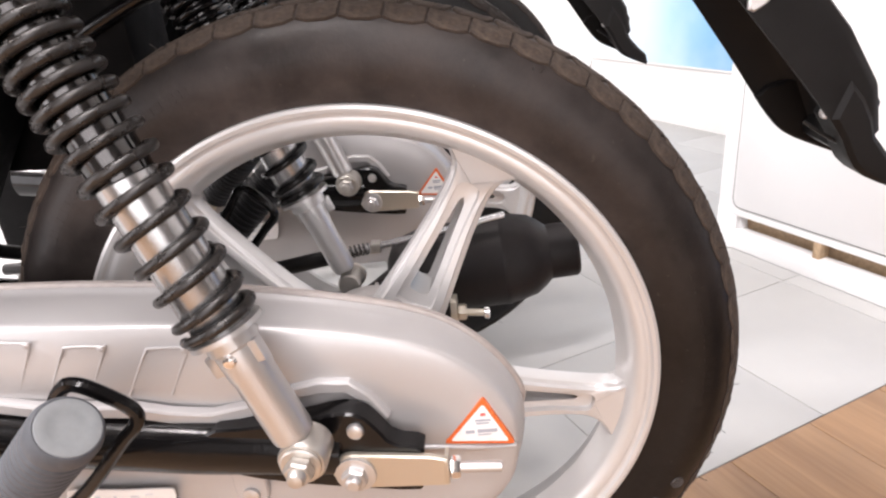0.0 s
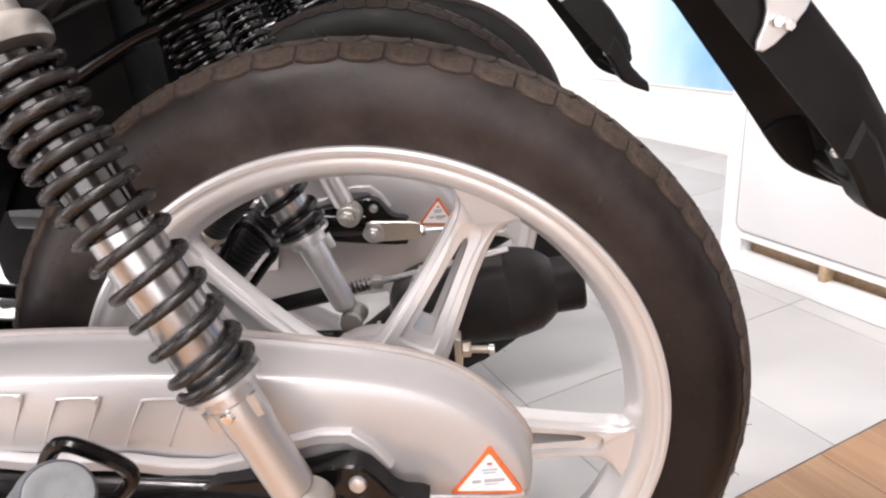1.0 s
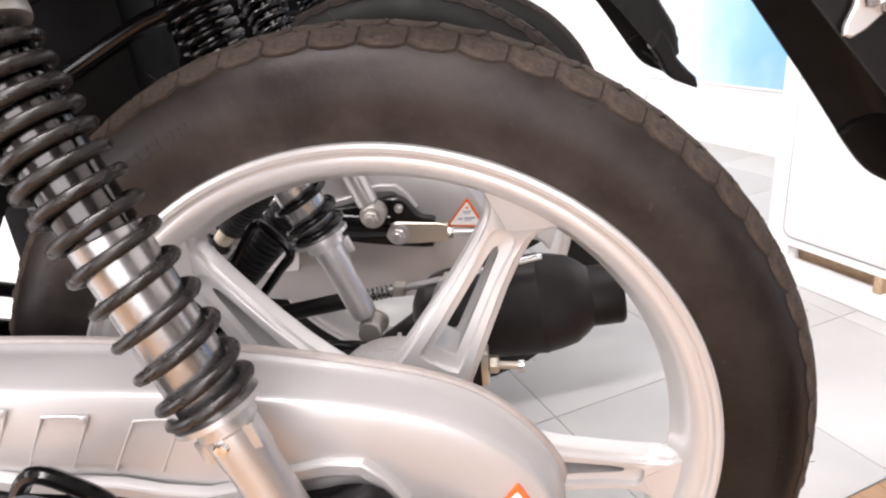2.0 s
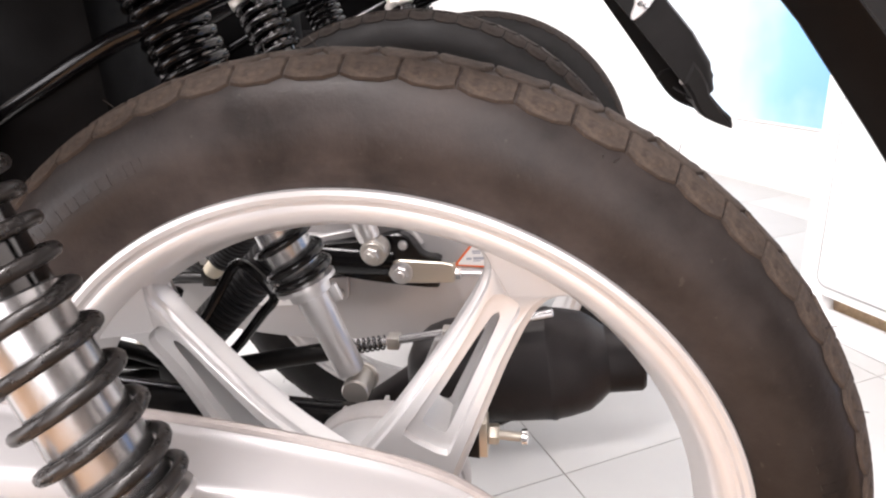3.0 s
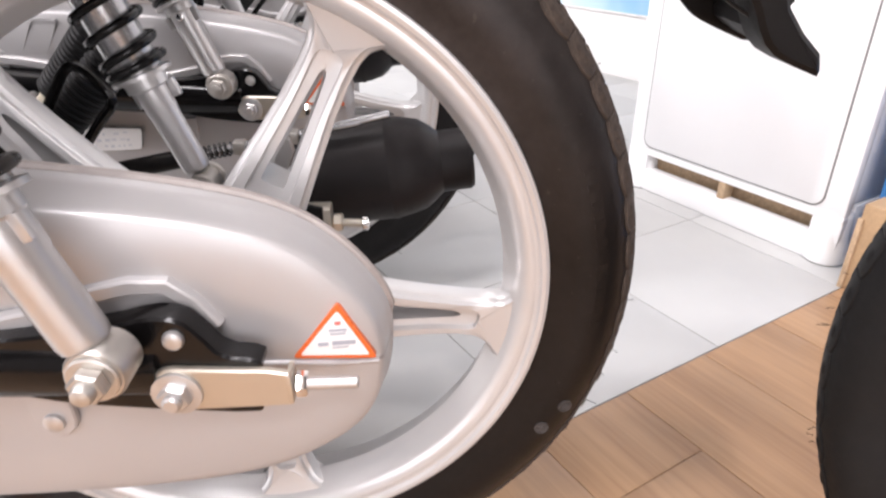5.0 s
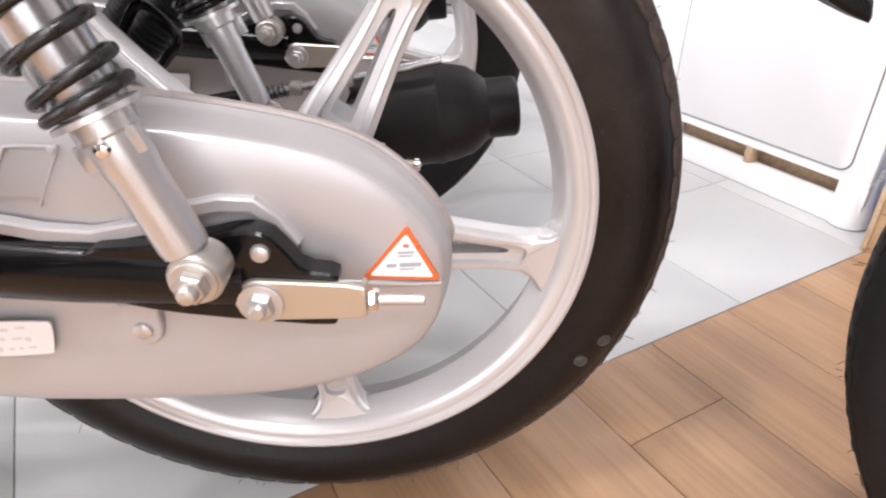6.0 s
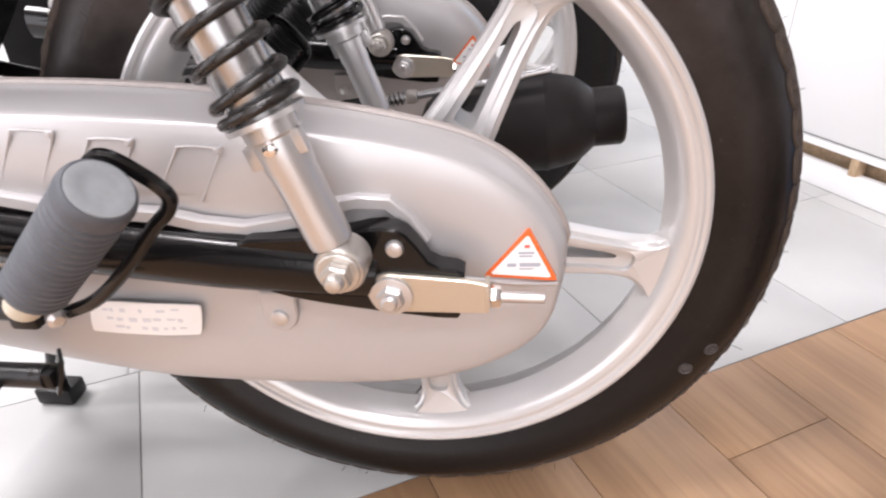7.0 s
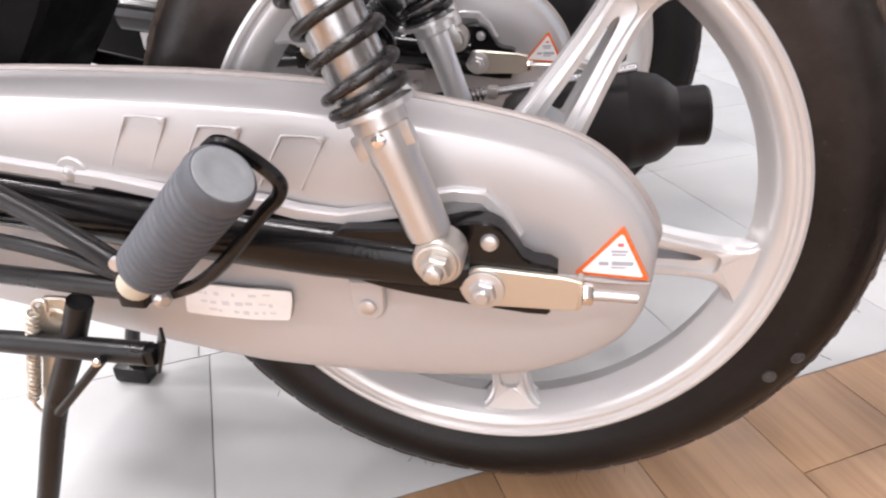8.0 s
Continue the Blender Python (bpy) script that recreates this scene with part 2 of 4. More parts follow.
def glass_material():
    m, t, b = nodes_of("clear_glass")
    b.inputs["Base Color"].default_value = (0.95, 0.97, 0.97, 1)
    b.inputs["Transmission Weight"].default_value = 1.0
    b.inputs["Roughness"].default_value = 0.01
    b.inputs["IOR"].default_value = 1.45
    return m


TILE, WOOD, POSTER, GLASS = tile_material(), wood_material(), poster_material(), glass_material()

# ---- mesh helpers ----


def mesh_of(name, bm, material, sharp=35):
    bmesh.ops.recalc_face_normals(bm, faces=bm.faces)
    me = bpy.data.meshes.new(name)
    bm.to_mesh(me)
    bm.free()
    me.materials.append(material)
    me.polygons.foreach_set("use_smooth", [True] * len(me.polygons))
    me.set_sharp_from_angle(angle=radians(sharp))
    return me


def part(name, bm, material, parent, label="", sharp=35):
    """One mesh object under a thing or a part, in the thing's own coordinates."""
    ob = new(name, mesh_of(name, bm, material, sharp))
    ob.parent = parent
    return tagged(ob, label) if label else ob


def thing(name, label, category, m=None, group="", kind=""):
    ob = new(name)
    ob.empty_display_size = 0.05
    if m is not None:
        ob.matrix_world = m
    return tagged(ob, label, category, group, kind)


def solid(name, bm, material, label, category, kind="", group="", sharp=35):
    return tagged(new(name, mesh_of(name, bm, material, sharp)), label, category, group, kind)


def loops_mesh(bm, loops, closed=True, cap_first=True, cap_last=True):
    rings = [[bm.verts.new(p) for p in lp] for lp in loops]
    n = len(rings[0])
    for a, b in zip(rings, rings[1:]):
        for i in range(n if closed else n - 1):
            j = (i + 1) % n
            bm.faces.new((a[i], a[j], b[j], b[i]))
    if closed and cap_first:
        bm.faces.new(rings[0])
    if closed and cap_last:
        bm.faces.new(list(reversed(rings[-1])))
    return bm


def lathe(profile, n=64, at=(0, 0, 0), bm=None, ring=False):
    """Turns (radius, y) round the y axis; ring: the profile closes on itself."""
    bm = bm or bmesh.new()
    loops = []
    for k in range(n):
        a = 2 * math.pi * k / n
        loops.append([(at[0] + r * math.cos(a), at[1] + y, at[2] + r * math.sin(a)) for r, y in profile])
    rows = [[bm.verts.new(p) for p in lp] for lp in loops]
    m = len(profile)
    for k in range(n):
        a, b = rows[k], rows[(k + 1) % n]
        for i in range(m if ring else m - 1):
            j = (i + 1) % m
            bm.faces.new((a[i], b[i], b[j], a[j]))
    if not ring:
        for i in (0, m - 1):
            if profile[i][0] > 1e-5:
                bm.faces.new([rows[k][i] for k in range(n)])
    bmesh.ops.remove_doubles(bm, verts=bm.verts, dist=1e-6)
    return bm


def turned(profile, a, b, n=28, bm=None):
    """Turns (radius, share of the way from a to b, or metres past it) round the axis a to b."""
    bm = bm or bmesh.new()
    a, b = Vector(a), Vector(b)
    axis = (b - a).normalized()
    side = axis.orthogonal().normalized()
    up = axis.cross(side)
    rings = []
    for r, s in profile:
        c = a + axis * s
        rings.append([c + (side * math.cos(2 * math.pi * k / n) + up * math.sin(2 * math.pi * k / n)) * max(r, 1e-5) for k in range(n)])
    return loops_mesh(bm, rings)


def rod(a, b, r, n=16, bev=0.0006, bm=None):
    d = (Vector(b) - Vector(a)).length
    bev = min(bev, r * 0.4, d * 0.3)
    return turned([(r - bev, 0), (r, bev), (r, d - bev), (r - bev, d)], a, b, n, bm)


def hexbolt(at, axis, r, h, bm=None, dome=False):
    at, axis = Vector(at), Vector(axis).normalized()
    return turned([(r * 0.93, 0), (r, 0.0006), (r, h * 0.8), (r * 0.86, h)], at, at + axis, 6, bm)


def tube(points, r, n=12, bm=None, steps=6):
    """A round bar along a smooth line through the points."""
    bm = bm or bmesh.new()
    pts = [Vector(p) for p in points]
    if steps > 1 and len(pts) > 2:
        fine = []
        for i in range(len(pts) - 1):
            p0, p1, p2, p3 = pts[max(i - 1, 0)], pts[i], pts[i + 1], pts[min(i + 2, len(pts) - 1)]
            for k in range(steps):
                s = k / steps
                fine.append(0.5 * (2 * p1 + (p2 - p0) * s + (2 * p0 - 5 * p1 + 4 * p2 - p3) * s * s + (3 * p1 - 3 * p2 + p3 - p0) * s ** 3))
        pts = fine + [pts[-1]]
    tang = [(pts[min(i + 1, len(pts) - 1)] - pts[max(i - 1, 0)]).normalized() for i in range(len(pts))]
    side = tang[0].orthogonal().normalized()
    rings = []
    for i, p in enumerate(pts):
        side = (side - tang[i] * side.dot(tang[i])).normalized()
        up = tang[i].cross(side)
        rr = r[i * len(r) // len(pts)] if isinstance(r, (list, tuple)) else r
        rings.append([p + (side * math.cos(2 * math.pi * k / n) + up * math.sin(2 * math.pi * k / n)) * rr for k in range(n)])
    return loops_mesh(bm, rings)


def inset(poly, d):
    """Moves a polygon's corners inwards by d (anticlockwise in x, z)."""
    out = []
    n = len(poly)
    for i in range(n):
        p, a, b = Vector(poly[i]), Vector(poly[i - 1]), Vector(poly[(i + 1) % n])
        e1, e2 = (p - a).normalized(), (b - p).normalized()
        n1, n2 = Vector((-e1.y, e1.x)), Vector((-e2.y, e2.x))
        m = (n1 + n2)
        m = m / max(0.35, m.length_squared / 2) if m.length > 1e-6 else n1
        out.append(tuple(p + m * d))
    return out


def smooth_poly(poly, rounds=2):
    for _ in range(rounds):
        q = []
        for i, p in enumerate(poly):
            b = poly[(i + 1) % len(poly)]
            q += [(0.75 * p[0] + 0.25 * b[0], 0.75 * p[1] + 0.25 * b[1]), (0.25 * p[0] + 0.75 * b[0], 0.25 * p[1] + 0.75 * b[1])]
        poly = q
    return poly


def area2(poly):
    return sum(a[0] * b[1] - b[0] * a[1] for a, b in zip(poly, poly[1:] + poly[:1]))


def plate(poly, y_front, y_back, bev=0.001, bm=None):
    """A plate cut to an outline in x, z, its front edge bevelled."""
    if area2(poly) < 0:
        poly = poly[::-1]
    fr = inset(poly, bev)
    bm = bm or bmesh.new()
    s = 1 if y_back > y_front else -1
    return loops_mesh(bm, [[(x, y_front, z) for x, z in fr], [(x, y_front + s * bev, z) for x, z in poly], [(x, y_back, z) for x, z in poly]])


def box(lo, hi, bev=0.002, m=None, bm=None):
    bm = bm or bmesh.new()
    got = bmesh.ops.create_cube(bm, size=1.0)["verts"]
    for v in got:
        v.co = Vector([lo[i] + (v.co[i] + 0.5) * (hi[i] - lo[i]) for i in range(3)])
    if bev:
        edges = list({e for v in got for e in v.link_edges})
        got = bmesh.ops.bevel(bm, geom=edges, offset=bev, segments=2, affect="EDGES", profile=0.6)["verts"]
    if m is not None:
        bmesh.ops.transform(bm, matrix=m, verts=list(bm.verts) if bev else list(got))
    return bm


# ---- floor, walls, ceiling ----
JOINT = 0.017
TS = 0.303


def build_room():
    bm = box((-2.6, JOINT + 0.004, -0.06), (1.75, 3.6, -0.0014), 0, ROOM)
    tiles = solid("floor_tiles", bm, GROUT, "white ceramic floor tiles with thin grey joints", "floor", "structure")
    bm = box((-2.6, -2.6, -0.06), (1.75, JOINT + 0.004, -0.0020), 0, ROOM)
    planks = solid("floor_planks", bm, SUBFLOOR, "light oak plank tiles laid across the joint", "floor", "structure")
    for name, boxes in (("wall_east", [((1.75, -2.7, -0.06), (1.9, 3.7, CEIL))]), ("wall_north", [((-2.7, 3.6, -0.06), (1.75, 3.75, CEIL))]),
                        ("wall_west", [((-2.75, -2.7, -0.06), (-2.6, -0.9, CEIL)), ((-2.75, 0.3, -0.06), (-2.6, 3.6, CEIL)), ((-2.75, -0.9, 2.05), (-2.6, 0.3, CEIL))]),
                        ("wall_south", [((-2.6, -2.75, -0.06), (-2.45, -2.6, CEIL)), ((0.05, -2.75, -0.06), (1.75, -2.6, CEIL)), ((-2.45, -2.75, 2.2), (0.05, -2.6, CEIL)), ((-2.45, -2.75, -0.06), (0.05, -2.6, 0.08))])):
        # the unseen south and west walls are dark to hold back bounced light
        dark = name in ("wall_south", "wall_west")
        bm = bmesh.new()
        for lo, hi in boxes:
            box(lo, hi, 0, ROOM, bm)
        solid(name, bm, GREYWALL if dark else PLASTER, "plain unseen wall, dark grey to cut fill light" if dark else "plain white painted showroom wall", "wall", "structure")
    # made-up glass front and open side door, unseen, to house the fill lamps
    front = thing("window_1", "made-up wide window in a white frame behind a fill lamp", "window", ROOM, "", "structure")
    for lo, hi in (((-2.45, -2.74, 0.08), (-2.40, -2.66, 2.2)), ((0.0, -2.74, 0.08), (0.05, -2.66, 2.2)), ((-2.40, -2.74, 0.08), (0.0, -2.66, 0.13)), ((-2.40, -2.74, 2.15), (0.0, -2.66, 2.2)), ((-1.225, -2.74, 0.13), (-1.175, -2.67, 2.15))):
        part("window_frame", box(lo, hi, 0.004), WHITE, front)
    for u0, u1 in ((-2.40, -1.225), (-1.175, 0.0)):
        part("pane", box((u0, -2.706, 0.13), (u1, -2.700, 2.15), 0), GLASS, front, "clear glass pane").visible_shadow = False
    part("window_sill", box((-2.45, -2.64, 0.081), (0.05, -2.56, 0.098), 0.004), WHITE, front)
    door = thing("door_1", "made-up open doorway with a white frame behind a fill lamp", "door", ROOM, "", "structure")
    for lo, hi in (((-2.74, -0.9, 0.0), (-2.66, -0.86, 2.05)), ((-2.74, 0.26, 0.0), (-2.66, 0.30, 2.05)), ((-2.74, -0.86, 2.01), (-2.66, 0.26, 2.05))):
        part("door_frame", box(lo, hi, 0.003), WHITE, door)
    solid("ceiling", box((-2.75, -2.75, CEIL), (1.9, 3.75, CEIL + 0.1), 0, ROOM), CEILING, "plain white ceiling", "ceiling", "structure")
    return tiles, planks


tiles_base, planks_base = build_room()

for pu, pv, pw in PANELS:
    lamp = thing("ceiling_light", "slim white ceiling light panel", "ceiling light", Matrix.Translation(room(pu, pv, CEIL)) @ ROOM, "ceiling lights")
    part("frame", box((-0.6, -0.16, -0.035), (0.6, 0.16, 0), 0.004), DRIP, lamp)
    part("diffuser", box((-0.58, -0.145, -0.0385), (0.58, 0.145, -0.034), 0.001), DECAL, lamp, "white diffuser")

for pu, pv, pw in SPOTS:
    spot = thing("ceiling_spot", "small round recessed ceiling spot", "ceiling light", Matrix.Translation(room(pu, pv, CEIL)) @ ROOM, "ceiling spots")
    part("ring", turned([(0.075, 0.0), (0.095, 0.0), (0.095, 0.008), (0.085, 0.014), (0.075, 0.012)], (0, 0, 0.0), (0, 0, -1), 32), DRIP, spot)


# ---- motorcycle ----
WZ, WY = 0.298, 0.030
PITCHES = 64


def tyre_point(theta, phi, lift=0.0):
    """A point of the tyre's round section; phi 0 at the crown, 90 degrees at the widest."""
    c, s = math.cos(radians(phi)), math.sin(radians(phi))
    r, y = 0.2575 + (0.0365 + lift) * c, (0.0385 + lift) * s
    return Vector((r * math.cos(theta), WY - y, WZ + r * math.sin(theta)))


def block_mesh(outline, height, nub, material):
    """A tread block over theta = pi/2, in tyre coordinates; outline in shares of a pitch and degrees."""
    bm = bmesh.new()
    p = 2 * math.pi / PITCHES
    cx = sum(o[0] for o in outline) / len(outline)
    cy = sum(o[1] for o in outline) / len(outline)

    def ring(k, lift):
        return [tyre_point(math.pi / 2 + (cx + (a - cx) * k) * p, cy + (f - cy) * k, lift) for a, f in outline]
    loops_mesh(bm, [ring(1.03, -0.001), ring(0.985, height * 0.6), ring(0.94, height * 0.9), ring(0.84, height)], True, False, True)
    if nub:
        def dot(k, lift):
            return [tyre_point(math.pi / 2 + k * 0.13 * p * math.cos(a), cy + 2 + k * 3.6 * math.sin(a), lift) for a in [i * math.pi / 3 for i in range(6)]]
        loops_mesh(bm, [dot(1.6, height - 0.0002), dot(0.8, height + 0.0005)], True, False, True)
    return mesh_of("tread_block", bm, material, 30)


def tread_set(height, material):
    """Near shoulder, crown and far shoulder blocks."""
    return (block_mesh([(-0.486, 21), (-0.2, 22), (0.2, 22), (0.486, 21), (0.488, 43), (0.22, 47), (-0.22, 47), (-0.488, 43)], height, True, material),
            block_mesh([(-0.3, -19.5), (0.3, -19.5), (0.49, -8), (0.49, 8), (0.3, 19.5), (-0.3, 19.5), (-0.49, 8), (-0.49, -8)], height, False, material),
            block_mesh([(-0.486, -21), (0.486, -21), (0.486, -43), (0.0, -50), (-0.486, -43)], height, False, material))


DUSTY_TREAD, FAR_TREAD, SHADE_TREAD = tread_set(0.0019, TREAD), tread_set(0.0017, SHADETREAD), tread_set(0.0014, SHADERUB)


def add_tyre(bike, rubber, blocks):
    prof = [(0.2575 + 0.0365 * math.cos(radians(f)), -0.0385 * math.sin(radians(f))) for f in range(-124, 125, 8)]
    prof = [(0.222, 0.0255), (0.229, 0.0285)] + prof + [(0.229, -0.0285), (0.222, -0.0255)]
    bm = lathe(prof + [(0.216, -0.018), (0.216, 0.018)], 128, (0, WY, WZ), ring=True)
    # fine moulding hairs on the shoulders
    rnd = random.Random(5)
    for k in range(70):
        th, ph = rnd.uniform(0, 2 * math.pi), rnd.choice([-1, 1]) * rnd.uniform(8, 60)
        a, b = tyre_point(th, ph, 0.003), tyre_point(th + rnd.uniform(-0.01, 0.01), ph, rnd.uniform(0.006, 0.011))
        tube([a, b], 0.00025, 4, bm, 1)
    tyre = part("tyre", bm, rubber, bike, "black rubber tyre with worn dusty tread blocks", 40)
    # raised lettering, worn beyond reading
    rnd = random.Random(9)
    for th, stop, lo, hi in ((-0.10, 0.36, 74, 86), (1.92, 2.55, 78, 88)):
        while th < stop:
            w = rnd.choice([0.012, 0.018, 0.022])
            q = [(th, lo), (th + w, lo), (th + w, hi), (th, hi)]
            bm = loops_mesh(bmesh.new(), [[tyre_point(a, f, -0.0006) for a, f in q], [tyre_point(a, f, 0.0002) for a, f in q]])
            part("raised_bar", bm, rubber, tyre)
            th += w + rnd.choice([0.008, 0.012, 0.03])
    # two moulded round marks on the sidewall
    for th, ph in ((-0.385, 74), (-0.482, 85)):
        c = tyre_point(th, ph, 0.0)
        nrm = (tyre_point(th, ph, 0.01) - c).normalized()
        part("moulded_mark", turned([(0.0058, -0.001), (0.0058, 0.0008), (0.0046, 0.0008), (0.0042, 0.0002), (0.0024, 0.0002), (0.0020, 0.0009)], c, c + nrm, 16), MARK, tyre)
    for k in range(PITCHES):
        turn = Matrix.Translation((0, 0, WZ)) @ Matrix.Rotation(2 * math.pi * k / PITCHES, 4, "Y") @ Matrix.Translation((0, 0, -WZ))
        half = Matrix.Translation((0, 0, WZ)) @ Matrix.Rotation(2 * math.pi * (k + 0.5) / PITCHES, 4, "Y") @ Matrix.Translation((0, 0, -WZ))
        for me, mm in ((blocks[0], turn), (blocks[1], half), (blocks[2], turn)):
            ob = new("tread_block", me)
            ob.parent = tyre
            ob.matrix_local = mm
    return tyre


def add_wheel(bike, full):
    add_tyre(bike, RUBBER if full else SHADERUB, DUSTY_TREAD if full else FAR_TREAD)
    near = [(0.2215, 0.0100), (0.2288, 0.0040), (0.2300, 0.0012), (0.2293, -0.0014), (0.2268, -0.0022), (0.2242, -0.0012), (0.2226, 0.0012), (0.2208, 0.0018), (0.2182, 0.0010), (0.2160, 0.0014),
            (0.2136, 0.0032), (0.2112, 0.0052), (0.2092, 0.0080), (0.2072, 0.0125), (0.2052, 0.0190), (0.2032, 0.0250), (0.2016, 0.0285), (0.2010, 0.0300)]
    far = [(r, 2 * WY - y) for r, y in near[::-1][1:]]
    rim = part("wheel_rim", lathe(near + far, 144, (0, 0, WZ), ring=True), RIM, bike, "cast silver alloy wheel rim", 28)
    # five wide spokes, each with a slot
    for k in range(5):
        a = radians(60.7 + 72 * k)
        R = Matrix.Translation((0, 0, WZ)) @ Matrix.Rotation(-a, 4, "Y")

        def sym(half):
            return half + [(r, -s) for r, s in half[::-1]]
        outer = sym([(0.050, 0.0320), (0.080, 0.0272), (0.100, 0.0246), (0.125, 0.0213), (0.150, 0.0185), (0.172, 0.0172), (0.183, 0.0175), (0.187, 0.0180), (0.1908, 0.0190), (0.1942, 0.0200), (0.1972, 0.0214), (0.1998, 0.0233), (0.2020, 0.0256), (0.2042, 0.0285), (0.2068, 0.0320), (0.2095, 0.0360)])
        hole = sym([(0.0925, 0.0040), (0.0935, 0.0088), (0.0960, 0.0096), (0.110, 0.0086), (0.125, 0.0075), (0.143, 0.0062), (0.152, 0.0055), (0.158, 0.0050), (0.164, 0.0045), (0.1685, 0.0039), (0.1710, 0.0031), (0.1725, 0.0021), (0.1732, 0.0010), (0.1733, 0.0007), (0.17335, 0.0005), (0.1734, 0.0003)])
        groove = sym([(0.0830, 0.0080), (0.0845, 0.0148), (0.0880, 0.0153), (0.106, 0.0138), (0.125, 0.0122), (0.146, 0.0106), (0.158, 0.0102), (0.168, 0.0101), (0.176, 0.0100), (0.1805, 0.0096), (0.1836, 0.0082), (0.1854, 0.0058), (0.1860, 0.0030), (0.1861, 0.0015), (0.18615, 0.0010), (0.1862, 0.0005)])

        def lift(poly, y, shrink=0.0):
            out = []
            for r, s in poly:
                s2 = s - math.copysign(min(shrink, abs(s) * 0.5), s)
                out.append(R @ Vector((r, y(r) if callable(y) else y, s2)))
            return out

        def face(r):
            k = min(1.0, max(0.0, (r - 0.085) / 0.105))
            q = min(1.0, max(0.0, (r - 0.188) / 0.0215))
            return 0.0040 + 0.0150 * k * k * (3 - 2 * k) - 0.0078 * q * q * (3 - 2 * q)
        bm = loops_mesh(bmesh.new(), [lift(hole, 0.0440), lift(hole, lambda r: face(r) + 0.0085), lift(hole, lambda r: face(r) + 0.0064, -0.0016), lift(groove, lambda r: face(r) + 0.0052, 0.0014), lift(groove, lambda r: face(r) + 0.0008),
                                      lift(groove, lambda r: face(r), -0.0006), lift(outer, lambda r: face(r), 0.0050), lift(outer, lambda r: face(r) + 0.0006, 0.0044), lift(outer, lambda r: face(r) + 0.0032, 0.0037), lift(outer, lambda r: face(r) + 0.0040, 0.0026), lift(outer, lambda r: face(r) + 0.0046, 0.0006), lift(outer, lambda r: face(r) + 0.0060), lift(outer, lambda r: face(r) + 0.0180), lift(hole, 0.0440, -0.004), lift(hole, 0.0440)], True, False, False)
        bmesh.ops.remove_doubles(bm, verts=bm.verts, dist=1e-6)
        part("spoke", bm, RIM, rim, "", 24)
    part("hub", lathe([(0.0, -0.012), (0.030, -0.012), (0.034, -0.004), (0.048, 0.000), (0.054, 0.006), (0.056, 0.014), (0.056, 0.052), (0.0, 0.052)], 64, (0, 0, WZ)), RIM, rim)
    drum = part("brake_drum", lathe([(0.0, 0.050), (0.052, 0.050), (0.0575, 0.053), (0.0590, 0.058), (0.0590, 0.068), (0.056, 0.073), (0.044, 0.076), (0.040, 0.082), (0.022, 0.084), (0.0, 0.084)], 72, (0, 0, WZ)), DULL, bike, "dull grey brake drum")
    for k in range(10):
        a = 2 * math.pi * k / 10
        part("rib", box((-0.0015, 0.072, 0.040), (0.0015, 0.079, 0.056), 0.0004, Matrix.Translation((0, 0, WZ)) @ Matrix.Rotation(a, 4, "Y")), DULL, drum)


CASE_OUT = smooth_poly([(-0.46, 0.419), (-0.33, 0.4235), (-0.22, 0.4235), (-0.165, 0.4220), (-0.10, 0.4180), (-0.03, 0.4090), (0.02, 0.4000), (0.053, 0.3910), (0.077, 0.379), (0.099, 0.359), (0.1155, 0.335),
                        (0.1215, 0.317), (0.1215, 0.291), (0.1165, 0.264), (0.10, 0.239), (0.065, 0.218), (0.024, 0.2065), (-0.036, 0.2035), (-0.11, 0.2065), (-0.19, 0.2145), (-0.265, 0.228), (-0.36, 0.246), (-0.46, 0.262)], 2)[::-1]


def case_face(x):
    """The y of the case's outer face, which stands further out towards the engine."""
    return -0.0755 + 0.075 * (min(x, 0.10) - 0.09) * (1.0 if x > -0.16 else 0.0) + (0.075 * (-0.25) if x <= -0.16 else 0.0)


